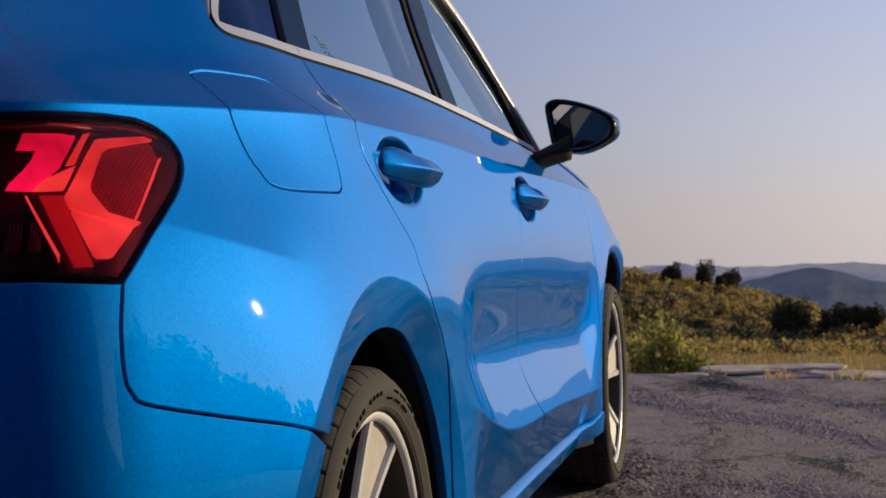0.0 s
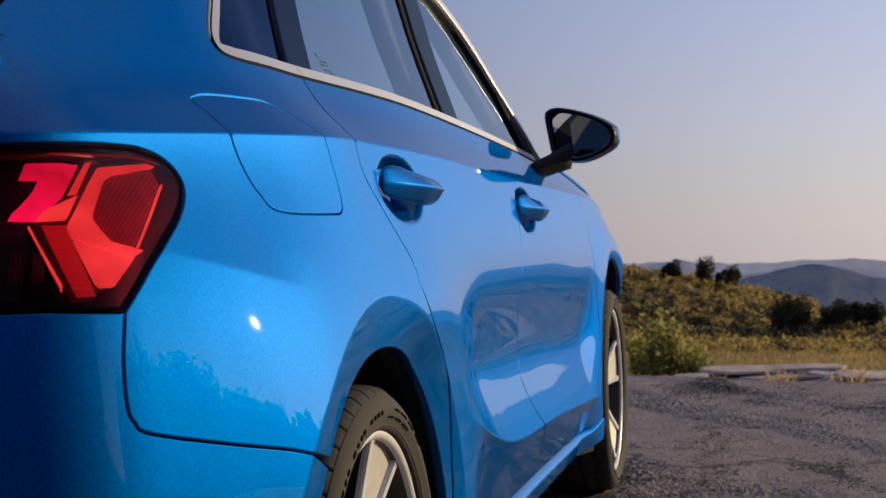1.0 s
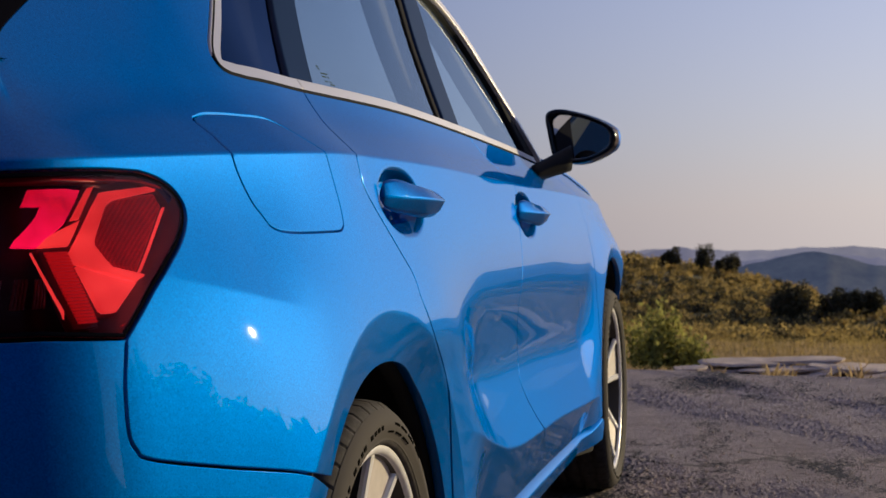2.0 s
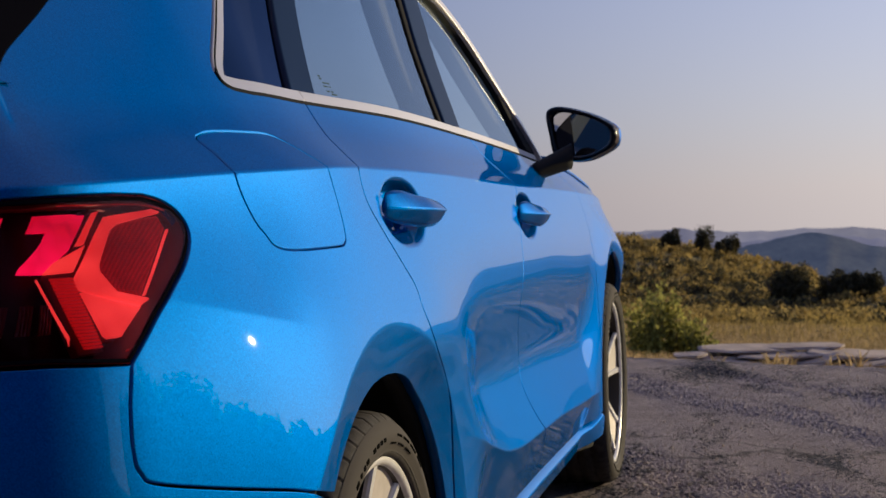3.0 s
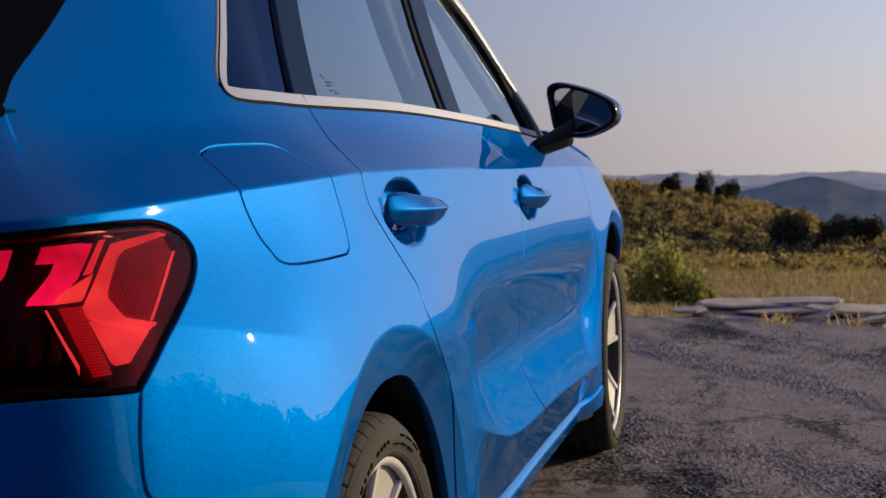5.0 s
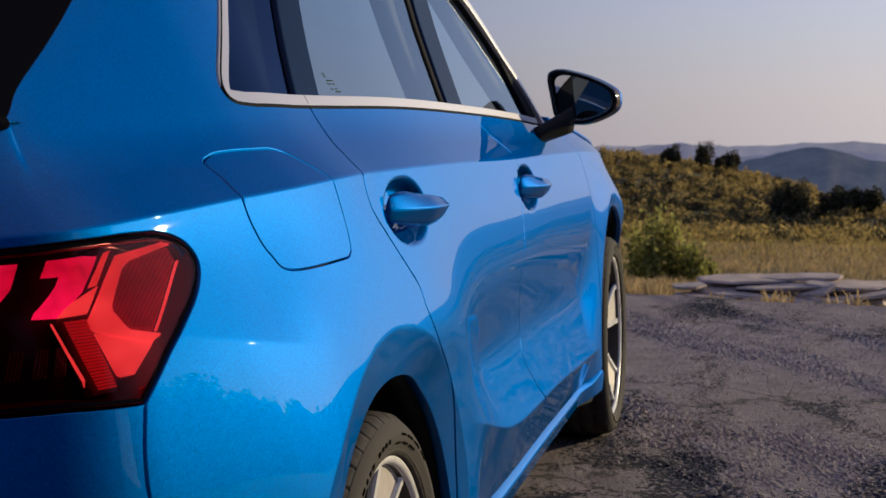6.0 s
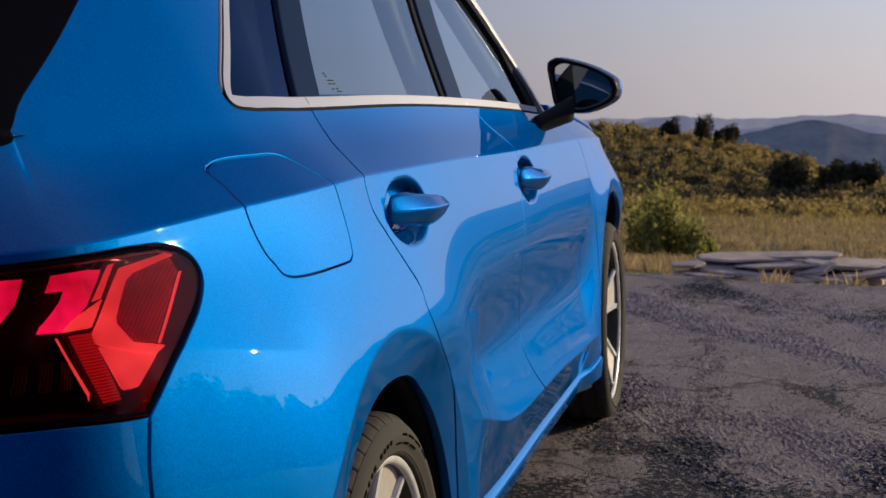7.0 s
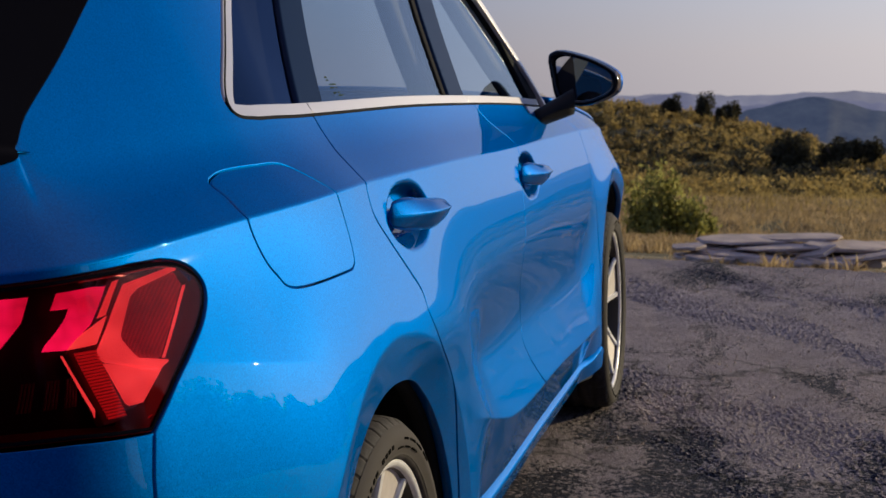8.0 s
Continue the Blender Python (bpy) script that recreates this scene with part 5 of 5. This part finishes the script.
def car_top():
    e = lambda pts: skin_at(pts[:, 0], pts[:, 1], 0.0)
    rail = e(RAIL[6:40])
    patch("roof", span(rail, (0.0, 0.055)), PAINT, car, thick=0.02)
    a_pillar = skin_at(RAIL[40:, 0], RAIL[40:, 1], 0.034)
    ob = patch("windscreen", span(a_pillar, (0.16, 0.05)), GLASS, car, "clear windscreen")
    ob.visible_shadow = False
    hs = np.linspace(1.99, 3.45, 30)
    patch("bonnet", span(skin_at(hs, HOOD(hs), 0.0), (0.02, 0.045)), PAINT, car, thick=0.01)
    back = e(BACK_EDGE)
    ob = patch("rear_window", span(back[12:], (-0.10, 0.02)), DARK_GLASS, car, "dark rear window")
    patch("spoiler", span(np.array([back[-1] + (-0.16, 0.06, 0.03), back[-1] + (-0.02, 0.02, 0.04), rail[0] + (0.02, 0, 0.012)]), (-0.03, 0.05)), PAINT, car, thick=0.015)
    # side cover between rear window and pillar, black
    for side in (1, -1):
        rows = []
        for d, e_ in ((-0.0012, 0.003), (-0.0012, -0.0005), (-0.0006, -0.0012), (0.001, -0.0015)):
            run = offset_in(BACK_EDGE, d)
            rows.append(skin_at(run[:, 0], run[:, 1], e_) * (1, side, 1))
        rows.append(rows[-1] + np.array([-0.17, 0.11 * side, 0.035]))
        n = len(run)
        raw("back_cover", np.vstack(rows), [(k * n + i, k * n + i + 1, k * n + n + i + 1, k * n + n + i) for k in range(4) for i in range(n - 1)], MATT, car, "black pillar cover")
        dl = DLO_FRONT[::-1]
        ap = loop(RAIL[17:], dl[::-1])
        panel("roof_frame", ap, PAINT, car, side, e=0.024, depth=0.02, step=0.03)
    # floor, bulkheads
    part("floor_pan", box_bm(-0.62, 3.2, -0.74, 0.74, 0.17, 0.23, 0.02), LINER, car)
    part("tail_bulkhead", box_bm(-0.64, -0.60, -0.60, 0.60, 0.23, 0.93, 0.01), LINER, car)
    part("dashboard", box_bm(1.62, 2.02, -0.70, 0.70, 0.70, 0.97, 0.06, 4), CABIN, car, "dark dashboard")
    part("parcel_shelf", box_bm(-0.58, -0.10, -0.58, 0.58, 0.93, 0.95, 0.008), CABIN, car)
    for y in (-0.36, 0.36):
        seat(0.98, y)
    for y in (-0.40, 0.0, 0.40):
        seat(0.16, y, 0.40)
    # steering wheel on the left
    bm = bmesh.new()
    m = pose(1.50, 0.36, 0.90, 0, 62, 0)
    for i in range(28):
        for k in range(8):
            a, b = i * 6.2832 / 28, k * 6.2832 / 8
            bm.verts.new(m @ Vector(((0.185 + 0.020 * math.cos(b)) * math.cos(a), (0.185 + 0.020 * math.cos(b)) * math.sin(a), 0.020 * math.sin(b))))
    bm.verts.ensure_lookup_table()
    for i in range(28):
        for k in range(8):
            bm.faces.new([bm.verts[q] for q in (i * 8 + k, (i + 1) % 28 * 8 + k, (i + 1) % 28 * 8 + (k + 1) % 8, i * 8 + (k + 1) % 8)])
    part("steering_wheel", bm, CABIN, car, "black steering wheel")


def rounded(profile, wide, mat, name, parent, m):
    """A cushion: a side profile widened with rounded flanks."""
    bm = bmesh.new()
    rows = []
    for t in np.linspace(-1, 1, 9):
        k = 1 - 0.16 * abs(t) ** 4
        cx, cz = np.mean(profile, 0)
        rows.append([bm.verts.new(m @ Vector((cx + (x - cx) * k, t * wide / 2, cz + (z - cz) * k))) for x, z in profile])
    n = len(profile)
    for a, b in zip(rows[:-1], rows[1:]):
        for i in range(n):
            bm.faces.new((a[i], a[(i + 1) % n], b[(i + 1) % n], b[i]))
    bm.faces.new(rows[0])
    bm.faces.new(rows[-1])
    bmesh.ops.recalc_face_normals(bm, faces=bm.faces)
    return part(name, bm, mat, parent)


def seat(x, y, wide=0.50):
    top = empty("seat", None, car)
    tagged(top, "dark cloth car seat")
    m = Matrix.Translation((x, y, 0))
    rounded(curve([(0.0, 0.30), (0.5, 0.30), (0.52, 0.42), (0.3, 0.45), (0.0, 0.44), (0.0, 0.30)], 4)[:-1], wide, CABIN, "cushion", top, m)
    rounded(curve([(0.08, 0.40), (-0.02, 0.70), (-0.10, 0.98), (-0.16, 0.99), (-0.16, 0.90), (-0.06, 0.42), (0.08, 0.40)], 4)[:-1], wide, CABIN, "backrest", top, m)
    rounded(curve([(-0.09, 1.02), (-0.10, 1.18), (-0.15, 1.20), (-0.20, 1.16), (-0.18, 1.03), (-0.09, 1.02)], 4)[:-1], wide * 0.5, CABIN, "headrest", top, m)


# ---- wheels ----
def wheel(x, side):
    """An alloy wheel with five forked spokes and a low tyre; its outer face looks along -y."""
    r_out = 0.317
    top = empty("wheel", None, car)
    tagged(top, "five-spoke alloy wheel with a low-profile tyre")
    tread = [(0.3030, -0.1045), (0.3110, -0.0955), (r_out - 0.0035, -0.0820)]
    for g in (-0.062, -0.022, 0.022, 0.062):
        tread += [(r_out - abs(g) * 0.04, g - 0.006), (r_out - 0.007, g - 0.0045), (r_out - 0.007, g + 0.0045), (r_out - abs(g) * 0.04, g + 0.006)]
    tread += [(0.3110, 0.0955), (0.3030, 0.1045)]
    out_side = [(0.250, -0.100), (0.252, -0.108), (0.258, -0.1115), (0.262, -0.111), (0.270, -0.1165), (0.284, -0.1160), (0.2950, -0.1115)]
    in_side = [(0.285, 0.112), (0.270, 0.116), (0.256, 0.110), (0.250, 0.100)]
    squeeze = lambda r: 0.242 + (r - 0.250) * 0.939
    prof = [(squeeze(r), y) for r, y in out_side + tread + in_side]
    r_out = squeeze(r_out)
    shoulder = {len(out_side), len(out_side) + 1, len(out_side) + 2, len(out_side) - 1}
    deep = set(range(len(out_side) + 4, len(out_side) + len(tread) - 2))

    def dent(i, k, a):
        if i in shoulder:
            return 0.0045 if k % 14 == 0 else 0.0
        if i in deep and k % 14 == 7 and (i % 4) in (2, 3):
            return 0.002
        return 0.0
    ty = part("tyre", lathe(prof, 728, dent=dent), RUBBER, top, "black tyre with moulded sidewall")
    part("sidewall", lathe([(squeeze(r), y - 0.0006) for r, y in out_side[2:]] + [(squeeze(0.3005), -0.1075)], 180), DUSTY, ty, "dusty pale sidewall")
    # moulded marks on the sidewall
    marks = bmesh.new()
    rng = random.Random(3)
    for r0, r1, a0, a1, n in ((0.2745, 0.2800, 112, 165, 15), (0.2800, 0.2835, 70, 100, 18), (0.2685, 0.2710, 84, 108, 14), (0.2745, 0.2800, 200, 300, 30)):
        for k in range(n):
            if k % 5 == 4:
                continue
            a = radians(a0 + (a1 - a0) * (k + 0.1) / n)
            b = radians(a0 + (a1 - a0) * (k + 0.1 + rng.uniform(0.4, 0.75)) / n)
            q = [marks.verts.new((squeeze(r) * math.cos(t), y, squeeze(r) * math.sin(t))) for r, t, y in ((r0, a, -0.1180), (r1, a, -0.1178), (r1, b, -0.1178), (r0, b, -0.1180))]
            lo = [marks.verts.new((v.co.x, v.co.y + 0.004, v.co.z)) for v in q]
            marks.faces.new(q)
            for i in range(4):
                marks.faces.new((q[i], lo[i], lo[(i + 1) % 4], q[(i + 1) % 4]))
    bmesh.ops.recalc_face_normals(marks, faces=marks.faces)
    tagged(part("sidewall_lettering", marks, INK, ty, "moulded bars of lettering", smoothed=False), kind="stuff")
    rim = [(0.2385, -0.0960), (0.2400, -0.1010), (0.2440, -0.1040), (0.2500, -0.1045), (0.2530, -0.1010), (0.2510, -0.094)]
    part("rim_lip", lathe(rim, 144), ALLOY, top, "bright machined rim edge")
    part("rim_barrel", lathe([(0.2386, -0.0962), (0.2360, -0.080), (0.2290, -0.050), (0.2200, -0.02), (0.214, 0.0), (0.212, 0.05), (0.225, 0.10)], 96), BARREL, top, "taupe inner rim barrel, darkened for shade")
    part("wheel_back", lathe([(0.0, 0.052), (0.2135, 0.05)], 60), LINER, top)
    part("hub", lathe([(0.0, -0.078), (0.030, -0.078), (0.036, -0.074), (0.044, -0.060), (0.072, -0.052), (0.076, -0.03), (0.0, -0.03)], 60), ALLOY_GREY, top)
    part("centre_cap", lathe([(0.0, -0.084), (0.026, -0.0835), (0.030, -0.080), (0.030, -0.076)], 40), BLACK, top)
    for k in range(5):
        base = 90 + 72 * k
        m = Matrix.Rotation(-radians(base), 4, "Y")
        for sgn in (-1, 1):
            bm = bmesh.new()
            core = bmesh.new()
            rows, deeper = [], []
            for t in np.linspace(0, 1, 9):
                r = 0.045 + 0.197 * t
                mid = sgn * (0.012 + 0.056 * t ** 1.1)
                w = 0.0085 + 0.0015 * t
                yf = -0.070 - 0.028 * t ** 1.5
                deep_ = 0.050 - 0.012 * t
                sec = [(mid - w, yf + 0.004), (mid - w + 0.003, yf), (mid + w - 0.003, yf), (mid + w, yf + 0.004), (mid + w * 1.02, yf + 0.009), (mid - w * 1.02, yf + 0.009)]
                rows.append([bm.verts.new(m @ Vector((r, y, u))) for u, y in sec])
                sec = [(mid - w, yf + 0.0092), (mid + w, yf + 0.0092), (mid + w * 1.2, yf + deep_), (mid - w * 1.2, yf + deep_)]
                deeper.append([core.verts.new(m @ Vector((r - 0.002, y, u))) for u, y in sec])
            for a, b in zip(deeper[:-1], deeper[1:]):
                for i in range(4):
                    core.faces.new((a[i], a[(i + 1) % 4], b[(i + 1) % 4], b[i]))
            bmesh.ops.recalc_face_normals(core, faces=core.faces)
            part("spoke_core", core, SPOKE_DARK, top, "dark lacquered spoke flank", smoothed=False)
            for a, b in zip(rows[:-1], rows[1:]):
                for i in range(6):
                    bm.faces.new((a[i], a[(i + 1) % 6], b[(i + 1) % 6], b[i]))
            bm.faces.new(rows[0])
            bm.faces.new(rows[-1])
            bmesh.ops.recalc_face_normals(bm, faces=bm.faces)
            part("spoke", bm, ALLOY, top, smoothed=False)
        bm = bmesh.new()
        rows = []
        for t in np.linspace(0, 1, 9):
            r = 0.045 + 0.193 * t
            half = 0.006 + 0.054 * t ** 1.1
            yf = -0.065 - 0.025 * t ** 1.5
            rows.append([bm.verts.new(m @ Vector((r, y, u))) for u, y in ((-half, yf), (half, yf), (half, yf + 0.02), (-half, yf + 0.02))])
        for a, b in zip(rows[:-1], rows[1:]):
            for i in range(4):
                bm.faces.new((a[i], a[(i + 1) % 4], b[(i + 1) % 4], b[i]))
        bm.faces.new(rows[-1])
        bmesh.ops.recalc_face_normals(bm, faces=bm.faces)
        part("spoke_web", bm, ALLOY_GREY, top, "recessed spoke web", smoothed=False)
        b = lathe([(0.0, -0.068), (0.008, -0.068), (0.009, -0.055)], 14)
        bmesh.ops.transform(b, matrix=Matrix.Rotation(-radians(base + 36), 4, "Y") @ Matrix.Translation((0.056, 0, 0)), verts=b.verts)
        part("wheel_bolt", b, IRON, top)
    part("brake_disc", lathe([(0.07, 0.0), (0.165, 0.0), (0.165, 0.022), (0.07, 0.022)], 72), IRON, top)
    part("brake_caliper", box_bm(-0.19, -0.10, -0.03, 0.05, -0.08, 0.08, 0.012), TRIM, top)
    for o in top.children:
        if o != ty:
            o.scale = (0.968, 1.0, 0.968)
    top.matrix_basis = Matrix.Translation((x, (-0.764 if x < 1 else -0.776) * side, r_out - 0.005)) @ (pose(0, 0, 0, 0, 23 if x < 1 else 0, 0) if side > 0 else pose(0, 0, 0, 0, 0, 180))
    return top


def wheelhouse(x, side):
    bm = bmesh.new()
    rows = []
    for a in np.radians(np.linspace(-12, 192, 40)):
        c, s = math.cos(a), math.sin(a)
        rows.append([bm.verts.new((x + c * r, y * side, 0.306 + s * r)) for r, y in ((0.362, -0.845), (0.374, -0.835), (0.377, -0.62), (0.20, -0.60))])
    for a, b in zip(rows[:-1], rows[1:]):
        for i in range(3):
            bm.faces.new((a[i], a[i + 1], b[i + 1], b[i]))
    part("wheel_liner", bm, LINER, car, "black wheelhouse liner")


for side in (1, -1):
    side_of_car(side)
    for x in (HUB_R, HUB_F):
        wheel(x, side)
        wheelhouse(x, side)
car_top()
